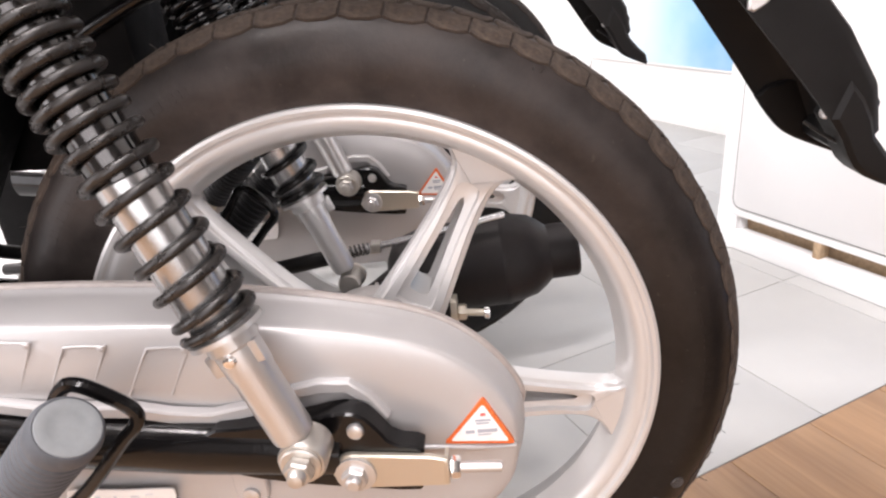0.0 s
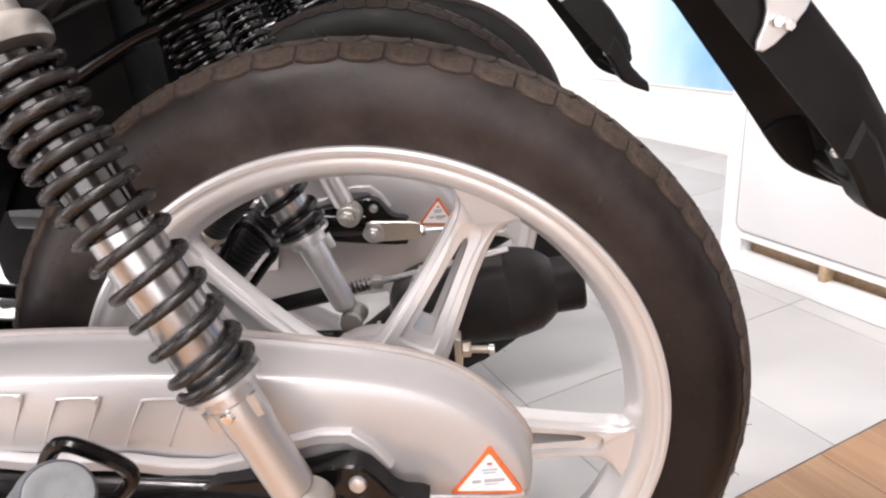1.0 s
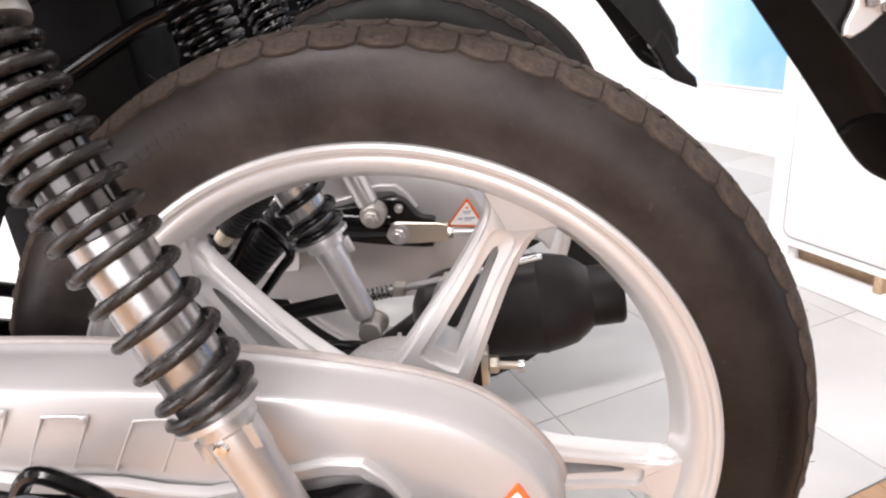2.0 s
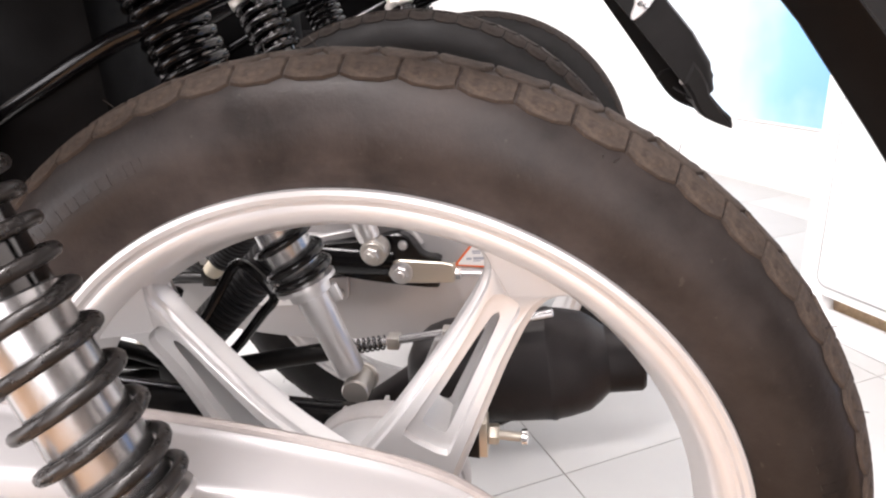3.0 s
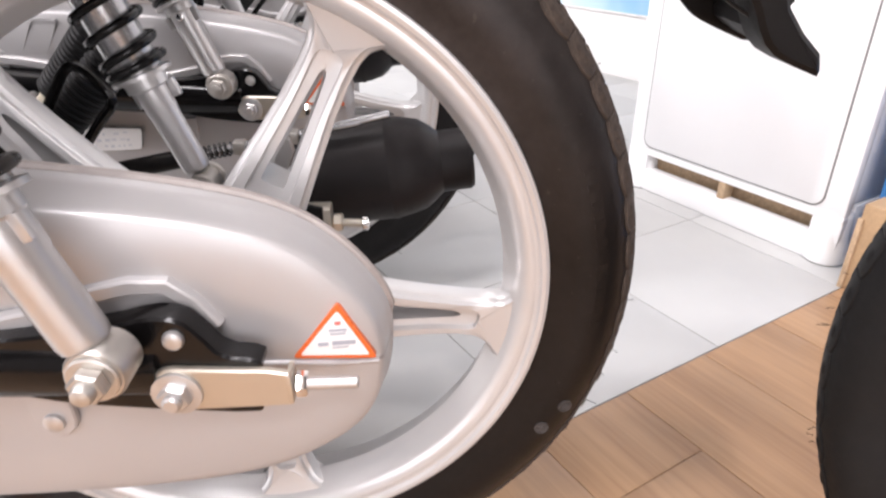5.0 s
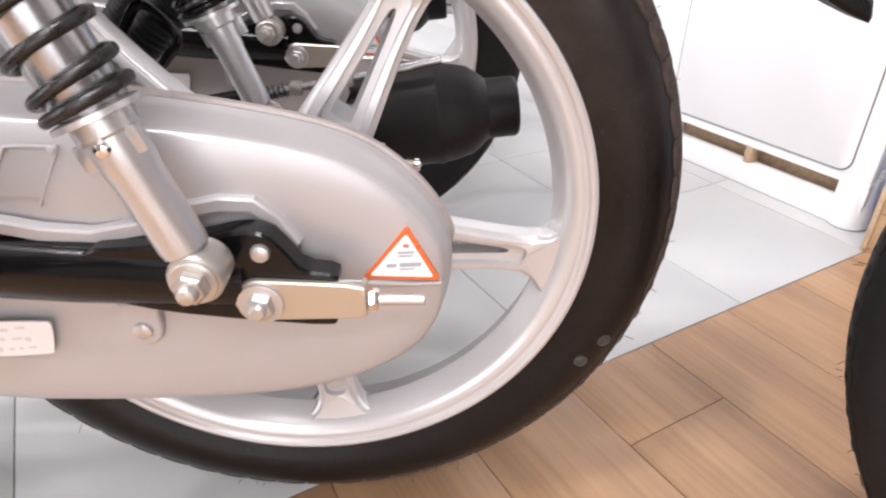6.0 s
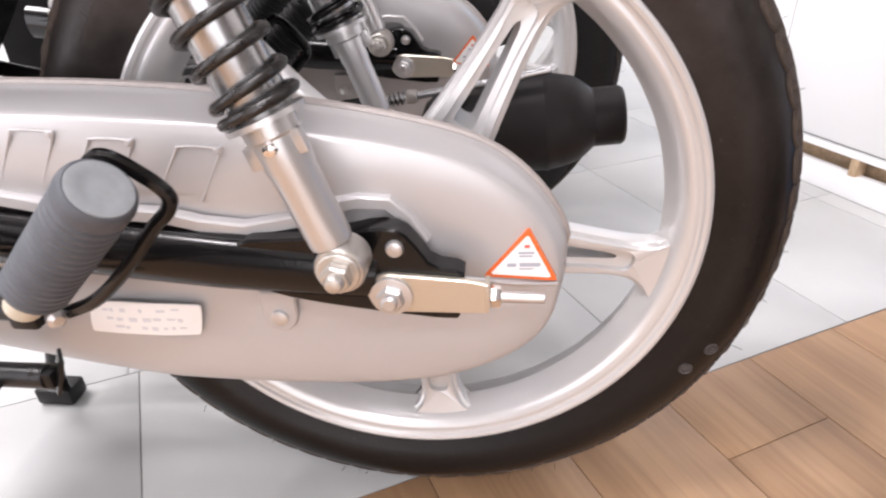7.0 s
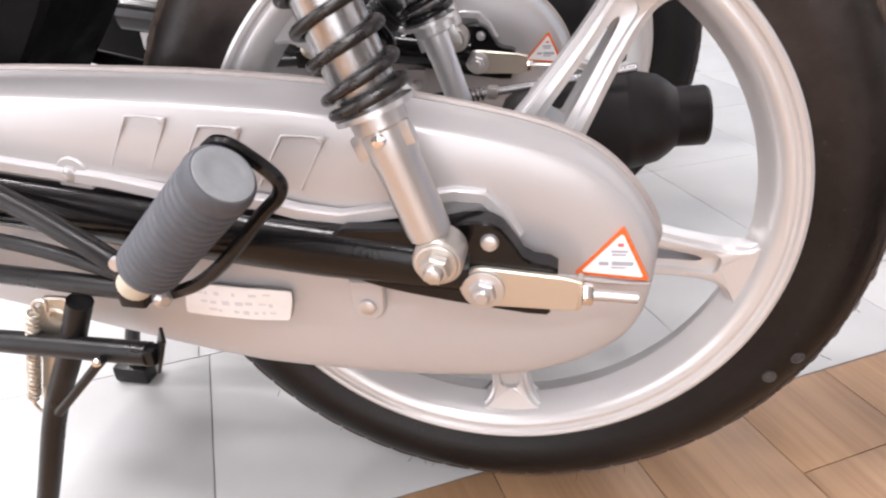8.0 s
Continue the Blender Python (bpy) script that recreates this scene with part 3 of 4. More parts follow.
def add_case(bike):
    def ring(d, y=None, out=None):
        return [(x, y if y is not None else case_face(x) + out, z) for x, z in inset(CASE_OUT, d)]

    def shell():
        return loops_mesh(bmesh.new(), [ring(0.010, -0.036), ring(0.0, -0.036), ring(0.0, -0.044), ring(0.0016, -0.0455), ring(0.0024, -0.052), ring(0.0040, out=0.0120), ring(0.0052, out=0.0072), ring(0.0066, out=0.0054),
                                        ring(0.0084, out=0.0044), ring(0.0125, out=0.0031), ring(0.0185, out=0.0017), ring(0.0265, out=0.0007), ring(0.036, out=0.0002), ring(0.048, out=0.0)])
    halves = []
    for name, up in (("chain_case_upper", True), ("chain_case_lower", False)):
        bm = shell()
        geom = bm.verts[:] + bm.edges[:] + bm.faces[:]
        bmesh.ops.bisect_plane(bm, geom=geom, plane_co=(0, 0, 0.3098 if up else 0.3090), plane_no=(0.085, 0, 1), clear_inner=up, clear_outer=not up)
        halves.append(part(name, bm, CASE, bike, "silver painted pressed chain cover half", 50))
    upper, lower = halves
    # rolled rim round the upper half
    top = [(x, z) for x, z in CASE_OUT if z > 0.312]
    part("rolled_edge", tube([(x, -0.0405, z + 0.0008) for x, z in top], 0.0030, 8, steps=1), EDGE, upper)
    # the seam where the halves meet behind the adjuster
    part("seam_lip", tube([(0.040, case_face(0.040), 0.3058), (0.066, case_face(0.066), 0.3038), (0.090, case_face(0.09), 0.3018), (0.1135, case_face(0.10) + 0.0035, 0.2998)], 0.0019, 8), CASE, upper)
    # three pressed fields
    for x0, dz in ((-0.2140, 0.0105), (-0.1665, 0.0055), (-0.1150, 0.0)):
        part("pressed_field", tube([(x, case_face(x) + 0.00068, z + dz) for x, z in ((x0 - 0.021, 0.3665), (x0 - 0.004, 0.3960), (x0 + 0.001, 0.4000), (x0 + 0.0215, 0.3990), (x0 + 0.0235, 0.3965), (x0 + 0.006, 0.3645))], 0.0009, 8), CASE, upper)
        part("field_dimple", turned([(0.0022, 0.0), (0.0018, 0.0006), (0.0006, 0.0009)], (x0 + 0.0215, case_face(x0 + 0.0215), 0.3975 + dz), (x0 + 0.0215, -1, 0.3975 + dz), 12), CASE, upper)
    # flange that frames the swinging arm
    lip = [(-0.40, 0.386), (-0.32, 0.3755), (-0.24, 0.3665), (-0.20, 0.3595), (-0.135, 0.3555), (-0.112, 0.349), (-0.085, 0.3455), (-0.05, 0.3515), (-0.034, 0.3600), (-0.012, 0.3640), (0.006, 0.3625), (0.017, 0.3520), (0.027, 0.3350)]
    loops = []
    for i, (x, z) in enumerate(lip):
        (xa, za), (xb, zb) = lip[max(i - 1, 0)], lip[min(i + 1, len(lip) - 1)]
        n = Vector((za - zb, xb - xa)).normalized()
        y0 = case_face(x)
        loops.append([(x + n.x * o, y0 - h, z + n.y * o) for o, h in ((-0.0046, -0.002), (-0.0044, 0.0038), (-0.0036, 0.0046), (0.0030, 0.0046), (0.0042, 0.0036), (0.0050, 0.0008), (0.0052, -0.002))])
    part("arm_flange", loops_mesh(bmesh.new(), loops), CASE, upper, "", 30)
    # lugs with screws
    for (x, z), hb in (((-0.0735, 0.2765), lower), ((-0.2650, 0.3700), upper)):
        yy = case_face(x)
        lug = [(x - 0.012, z + (0.020 if hb is lower else -0.018)), (x + 0.012, z + (0.020 if hb is lower else -0.018))] + [(x + 0.012 * math.cos(radians(a)), z + (-1 if hb is lower else 1) * 0.012 * math.sin(radians(a))) for a in range(0, 181, 30)]
        part("lug", plate(lug, yy - 0.0016, yy + 0.003, 0.001), CASE, hb)
        part("screw", turned([(0.0045, 0), (0.0062, 0.001), (0.0058, 0.003), (0.003, 0.0042)], (x, yy - 0.001, z), (x, yy - 1, z), 16), STEEL, hb)
    # paper label, its print too small to read
    lx0, lx1 = -0.206, -0.127

    def lab(x, z, out):
        return (x, case_face(x) - out, z)
    sheet = smooth_poly([p for c, n in zip([(lx0, 0.2885), (lx1, 0.2865), (lx1 - 0.004, 0.2600), (lx0 - 0.005, 0.2610)], [(0.003, -0.003), (-0.003, -0.003), (-0.003, 0.003), (0.003, 0.003)]) for p in ([(c[0], c[1] + n[1]), (c[0] + n[0], c[1])] if n[0] * n[1] < 0 else [(c[0] + n[0], c[1]), (c[0], c[1] + n[1])])], 1)
    # the sheet folds with the face where that begins to slope
    bm, fold = bmesh.new(), -0.16
    for keep in (-1, 1):
        piece = []
        for (xa, za), (xb, zb) in zip(sheet, sheet[1:] + sheet[:1]):
            if (xa - fold) * keep >= 0:
                piece.append((xa, za))
            if (xa - fold) * (xb - fold) < 0:
                piece.append((fold, za + (zb - za) * (fold - xa) / (xb - xa)))
        loops_mesh(bm, [[lab(x, z, -0.001) for x, z in piece], [lab(x, z, 0.00035) for x, z in piece]])
    label = part("paper_label", bm, DECAL, lower, "white printed paper label")
    rnd = random.Random(3)
    for row in range(3):
        x = lx0 + rnd.uniform(0.006, 0.014)
        while x < lx1 - 0.014:
            w, h = rnd.uniform(0.002, 0.006), rnd.uniform(0.0012, 0.0034)
            z = 0.2830 - 0.0075 * row - rnd.uniform(0.0, 0.0012)
            if rnd.random() < 0.72:
                q = [(x, z), (x + w, z), (x + w, z - h), (x, z - h)]
                part("print_bar", loops_mesh(bmesh.new(), [[lab(i, j, 0.0003) for i, j in q], [lab(i, j, 0.0006) for i, j in q]]), INK, label)
            x += w + rnd.uniform(0.001, 0.005)
    # triangular warning sticker
    tri = [(0.0645, 0.3075), (0.1135, 0.3040), (0.0930, 0.3430)]

    def skin(poly, out):
        return [(x, case_face(x) - out, z) for x, z in poly]
    soft = []
    for i, c in enumerate(tri):
        for o in (tri[i - 1], tri[(i + 1) % 3]):
            k = 0.0028 / math.hypot(o[0] - c[0], o[1] - c[1])
            soft.append((c[0] + (o[0] - c[0]) * k, c[1] + (o[1] - c[1]) * k))
        soft.insert(-1, tuple(0.5 * c[j] + 0.25 * (soft[-2][j] + soft[-1][j]) for j in (0, 1)))
    soft = soft if area2(soft) > 0 else soft[::-1]
    sticker = part("warning_sticker", loops_mesh(bmesh.new(), [skin(soft, -0.003), skin(soft, 0.0006)]), ORANGE, upper, "orange-bordered triangular warning sticker")
    inner = [(0.0903 + (x - 0.0903) * 0.82, 0.3182 + (z - 0.3182) * 0.82) for x, z in soft]
    part("white_field", loops_mesh(bmesh.new(), [skin(inner, -0.002), skin(inner, 0.0009)]), DECAL, sticker)
    for x0, x1, z0, z1, mt in ((0.0905, 0.0940, 0.3290, 0.3312, RED), (0.0868, 0.0972, 0.3245, 0.3262, PRINT), (0.0875, 0.0962, 0.3222, 0.3236, PRINT), (0.0880, 0.1015, 0.3150, 0.3180, PRINT), (0.0800, 0.0860, 0.3150, 0.3175, PRINT), (0.0880, 0.1015, 0.3128, 0.3140, PRINT)):
        q = [(x0, z0), (x1, z0), (x1, z1), (x0, z1)]
        part("print_bar", loops_mesh(bmesh.new(), [skin(q, 0.0003), skin(q, 0.0012)]), mt, sticker)


def add_arm(bike):
    # left arm: an oval tube ending in a flat plate
    prof = []
    pts = [(-0.47, 0.364, 0.021), (-0.32, 0.347, 0.0205), (-0.20, 0.3335, 0.0205), (-0.10, 0.3245, 0.0200), (-0.03, 0.3205, 0.0185), (0.0, 0.3190, 0.0170)]
    for x, z, h in pts:
        prof.append([(x, -0.094 - 0.0155 * math.sin(a), z + h * math.cos(a)) for a in [2 * math.pi * k / 20 for k in range(20)]])
    arm = part("swinging_arm", loops_mesh(bmesh.new(), prof), GLOSS, bike, "gloss black tubular swinging arm")
    top = smooth_poly([(-0.090, 0.3300), (-0.088, 0.3440), (-0.055, 0.3455), (-0.020, 0.3500), (0.000, 0.3555), (0.016, 0.3540), (0.026, 0.3420), (0.034, 0.3290), (0.054, 0.3265), (0.054, 0.3185), (0.046, 0.3150), (0.052, 0.2935), (0.048, 0.2890), (0.0, 0.2935), (-0.05, 0.3000), (-0.080, 0.3080)], 1)
    part("end_plate", plate(top, -0.1030, -0.088, 0.0015), GLOSS, arm)
    part("plate_bolt", turned([(0.0056, 0), (0.0058, 0.0012), (0.0050, 0.0034), (0.0030, 0.0044)], (0.0120, -0.1025, 0.3420), (0.0120, -1, 0.3420), 20), STEEL, arm)
    # chain adjuster
    z0 = 0.3115
    ap = [(0.008 + 0.0145 * math.cos(radians(a)), z0 + 0.0140 * math.sin(radians(a))) for a in range(90, 271, 20)] + [(0.0675, 0.2985), (0.0690, 0.3200), (0.058, 0.3225)]
    adj = part("chain_adjuster", plate(ap, -0.1075, -0.1035, 0.0010), ZINC, bike, "yellow zinc plated chain adjuster")
    part("end_flange", box((0.0668, -0.1082, 0.3000), (0.0696, -0.094, 0.3190), 0.0008), ZINC, adj)
    part("axle_washer", turned([(0.0134, 0), (0.0136, 0.0008), (0.0132, 0.0020), (0.0120, 0.0024)], (0.009, -0.1075, z0 - 0.001), (0.009, -1, z0 - 0.001), 28), STEEL, adj)
    part("axle_nut", hexbolt((0.009, -0.1093, z0 - 0.001), (0, -1, 0), 0.0088, 0.0058), STEEL, adj)
    part("axle_end", rod((0.009, -0.1140, z0 - 0.001), (0.009, -0.1190, z0 - 0.001), 0.0052, 16, 0.0016), STEEL, adj)
    part("adjuster_nut", hexbolt((0.0700, -0.0990, 0.3065), (1, 0, 0), 0.0072, 0.0065), CHROME, adj)
    part("adjuster_bolt", rod((0.0755, -0.0990, 0.3065), (0.1040, -0.0990, 0.3065), 0.0036, 12), STEEL, adj)
    part("axle", rod((0.006, -0.104, z0 - 0.001), (0.006, 0.135, z0 - 0.001), 0.0065, 12), STEEL, bike)
    # right arm, its adjuster and the brake linkage
    prof = [[(x, 0.088 - 0.012 * math.sin(a), z + 0.004 + 0.75 * h * math.cos(a)) for a in [2 * math.pi * k / 16 for k in range(16)]] for x, z, h in pts]
    right = part("right_swinging_arm", loops_mesh(bmesh.new(), prof), GLOSS, bike)
    part("end_plate", plate([(-0.06, 0.336), (0.02, 0.333), (0.062, 0.322), (0.062, 0.290), (-0.06, 0.304)], 0.094, 0.099, 0.001), SATIN, right)
    part("adjuster_nut", hexbolt((0.0685, 0.1065, 0.3045), (1, 0, 0), 0.0080, 0.008), ZINC, right)
    part("adjuster_bracket", box((0.046, 0.097, 0.2890), (0.0680, 0.1150, 0.3200), 0.0015), ZINC, right)
    part("adjuster_bolt", rod((0.066, 0.1065, 0.3045), (0.094, 0.1045, 0.3040), 0.0036, 12), ZINC, right)
    part("bolt_end", turned([(0.004, 0), (0.0062, 0.001), (0.0062, 0.005), (0.004, 0.006)], (0.0925, 0.1045, 0.3040), (1, 0.1045, 0.3040), 16), CHROME, right)
    rodp = part("brake_rod", rod((-0.34, 0.135, 0.300), (0.092, 0.160, 0.3735), 0.0036, 12), DAMPER, bike, "thin grey steel brake rod")
    part("stay_arm", tube([(-0.34, 0.135, 0.3000), (-0.20, 0.1430, 0.3240), (-0.050, 0.1520, 0.3490)], 0.0080, 14, steps=1), SATIN, rodp)
    part("rod_sleeve", rod((0.050, 0.158, 0.3660), (0.117, 0.162, 0.3795), 0.0038, 12), DAMPER, rodp)
    for x, z in ((-0.012, 0.3555), (0.034, 0.3635)):
        part("rod_nut", box((x - 0.005, 0.148, z - 0.0055), (x + 0.005, 0.160, z + 0.0055), 0.0015), BUSH, rodp)
    # return spring round the rod
    lo, hi = Vector((-0.055, 0.1515, 0.3485)), Vector((-0.020, 0.1535, 0.3545))
    way = (hi - lo).normalized()
    sd = way.orthogonal().normalized()
    up = way.cross(sd)
    part("rod_spring", tube([lo.lerp(hi, k / 96) + (sd * math.cos(k * math.pi / 6) + up * math.sin(k * math.pi / 6)) * 0.0056 for k in range(97)], 0.0010, 6, steps=1), DARKCHROME, rodp, "", 60)
    cam_arm = part("brake_arm", plate([(0.004, 0.318), (0.018, 0.316), (0.036, 0.354), (0.033, 0.366), (0.024, 0.364)], 0.142, 0.148, 0.0012), STEEL, bike, "silver brake cam arm")
    part("cam_pin", rod((0.012, 0.138, 0.322), (0.012, 0.154, 0.322), 0.005, 12), STEEL, cam_arm)


def add_shock(bike, x, y, side, name, label, out=0.0, close=0.0103, head=0.075, coil=None, slim=1.0, lean=0.36):
    """A spring and damper unit; side is the way out of the bike."""
    a = Vector((x, y, 0.3430))
    b = Vector((x - lean * 0.33, y + side * out, 0.6730))
    ax = (b - a).normalized()
    L = (b - a).length
    eye = part(name, turned([(0.0100 * slim, 0.012), (0.0124 * slim, 0.014), (0.0131 * slim, 0.018), (0.0132 * slim, 0.060), (0.0140 * slim, 0.0630), (0.0142 * slim, 0.080), (0.0156, 0.0815), (0.0160, 0.090), (0.0130, 0.091)], a, b, 32), STEEL, bike, label)
    out_y = Vector((0, side, 0))
    part("lower_eye", turned([(0.0135 * slim ** 2, 0), (0.0150 * slim ** 2, 0.0015), (0.0150 * slim ** 2, 0.0205), (0.0138 * slim ** 2, 0.0225), (0.0100 * slim ** 2, 0.0228)], a - out_y * 0.0115, a + out_y, 32), BUSH, eye)
    w = a + out_y * 0.0108
    part("washer", turned([(0.0122, 0), (0.0126, 0.0006), (0.0126, 0.0024), (0.0118, 0.0030)], w, w + out_y, 28), BUSH, eye)
    part("flange_nut", hexbolt(w + out_y * 0.003, out_y, 0.0092, 0.0072), BUSH, eye)
    part("stud", turned([(0.0058, 0.009), (0.0056, 0.0130), (0.0045, 0.0152), (0.0018, 0.0162)], w, w + out_y, 18), BUSH, eye)
    part("damper_tube", turned([(0.0165, 0.089), (0.0175, 0.091), (0.0175, 0.188), (0.0160, 0.190)], a, b, 32), DAMPER, eye)
    # same chrome tube further up, its shade and dark reflections put into the colour
    part("upper_tube", turned([(0.0155, 0.187), (0.0168, 0.1885), (0.0168, L - head - 0.002), (0.0140, L - head)], a, b, 32), DARKCHROME, eye, "chrome upper tube with its shade coloured in")
    part("upper_cap", turned([(0.017, L - head - 0.001), (0.0245, L - head + 0.001), (0.0255, L - head + 0.004), (0.0255, L - head + 0.010), (0.0240, L - head + 0.013), (0.0185, L - head + 0.015), (0.0175, L - 0.008), (0.013, L)], a, b, 32), BUSH, eye)
    # raised lugs beside the spring seat
    s = ax.cross(Vector((0, 1, 0))).normalized()
    for k in (-1, 1):
        c = a + ax * 0.075 + s * 0.0138 * k + Vector((0, side * 0.006, 0))
        part("adjuster_lug", box((-0.0025, -0.004, -0.007), (0.0025, 0.004, 0.007), 0.0012, Matrix.Translation(c) @ ax.to_track_quat("Z", "Y").to_matrix().to_4x4()), STEEL, eye)
    c = a + ax * 0.0775 + Vector((0, side * 0.0120, 0))
    part("adjuster_screw", turned([(0.0040, 0), (0.0046, 0.0012), (0.0034, 0.0034), (0.0012, 0.0042)], c, c + Vector((0, side, 0)), 16), CHROME, eye)
    # the spring: dead coils at the ends, wider pitch below than above
    u, v = s, ax.cross(s)
    pts, ang, z = [], 0.6, 0.0965
    while z < L - head:
        pitch = 0.0078 if z < 0.1035 else 0.0178 - (0.0178 - close) * min(1.0, max(0.0, (z - 0.160) / 0.075))
        pts.append(a + ax * z + (u * math.cos(ang) + v * math.sin(ang)) * 0.0214)
        ang += 2 * math.pi / 26
        z += pitch / 26
    part("spring", tube(pts, 0.0031, 10, steps=1), coil or SPRING, eye, "black coil spring", 60)
    part("spring_seat", turned([(0.016, 0.089), (0.0225, 0.0895), (0.0225, 0.0925), (0.018, 0.0935)], a, b, 32), STEEL, eye)


def add_peg(bike, side, rubber):
    """A folded pillion footpeg in its loop; side -1: left, 1: right."""
    def at(x, y, z):
        return Vector((x, y, z)) if side < 0 else Vector((x - 0.008, -0.008 - y, z + 0.008))
    base, end = at(-0.1930, -0.1600, 0.3290), at(-0.1035, -0.1850, 0.4172)
    if side > 0:
        end = base + (end - base) * 1.08
    L = (end - base).length
    prof = [(0.0135, 0.027), (0.0165, 0.0285)]
    s = 0.030
    while s < L - 0.010:
        prof += [(0.0166, s), (0.0180, s + 0.0012), (0.0180, s + 0.0034), (0.0166, s + 0.0046)]
        s += 0.0058
    prof += [(0.0181, L - 0.008), (0.0181, L - 0.005), (0.0174, L - 0.0018), (0.0160, L)]
    peg = part("footpeg", turned(prof, base, end, 36), rubber, bike, "folded ribbed rubber footpeg", 40)
    part("end_cap", turned([(0.0156, L - 0.001), (0.0150, L + 0.0006), (0.0105, L + 0.0012), (0.0095, L + 0.0009), (0.0040, L + 0.0013)], base, end, 32), PEGCAP if side < 0 else rubber, peg)
    part("spacer", turned([(0.0092, 0.004), (0.0104, 0.005), (0.0104, 0.027), (0.0092, 0.0285)], base, end, 20), CREAM, peg, "cream worn spacer sleeve")
    loop = [(-0.200, -0.140, 0.340), (-0.165, -0.148, 0.366), (-0.140, -0.152, 0.400), (-0.128, -0.153, 0.4165), (-0.119, -0.153, 0.4195), (-0.108, -0.151, 0.4120), (-0.0960, -0.148, 0.3985), (-0.0965, -0.148, 0.3890), (-0.108, -0.149, 0.3770), (-0.1340, -0.149, 0.3475), (-0.158, -0.148, 0.3270), (-0.185, -0.144, 0.314)]
    part("loop_bar", tube([at(*p) for p in loop], 0.0042, 10), GLOSS, peg, "black bent loop bar")


def add_bracket(bike, side):
    def at(x, y, z):
        return Vector((x, y, z)) if side < 0 else Vector((x - 0.008, -0.008 - y, z + 0.008))
    brk = part("peg_bracket", tube([at(-0.42, -0.105, 0.400), at(-0.30, -0.125, 0.368), at(-0.235, -0.140, 0.346), at(-0.197, -0.148, 0.328)], 0.0070, 12), SATIN, bike, "satin black tubular footpeg bracket")
    part("lower_stay", tube([at(-0.42, -0.100, 0.290), at(-0.30, -0.130, 0.309), at(-0.235, -0.144, 0.317), at(-0.197, -0.150, 0.320)], 0.0068, 12), SATIN, brk)
    part("middle_stay", tube([at(-0.42, -0.100, 0.325), at(-0.31, -0.126, 0.334), at(-0.24, -0.140, 0.332), at(-0.20, -0.148, 0.326)], 0.0050, 12), SATIN, brk)
    lo, hi = at(-0.207, -0.158, 0.312), at(-0.190, -0.140, 0.332)
    part("clevis", box([min(a, b) for a, b in zip(lo, hi)], [max(a, b) for a, b in zip(lo, hi)], 0.002), SATIN, brk)
    p, q = at(-0.1835, -0.150, 0.3165), at(-0.11, -0.21, 0.3165)
    part("pivot_pin", turned([(0.0045, -0.006), (0.0058, 0.001), (0.0058, 0.004), (0.003, 0.0065)], p, q, 16), STEEL, brk)
    p, q = at(-0.2022, -0.153, 0.3415), at(-0.2022, -1, 0.42)
    part("pivot_end", turned([(0.0040, 0), (0.0050, 0.001), (0.0040, 0.004)], p, q, 14), STEEL, brk)


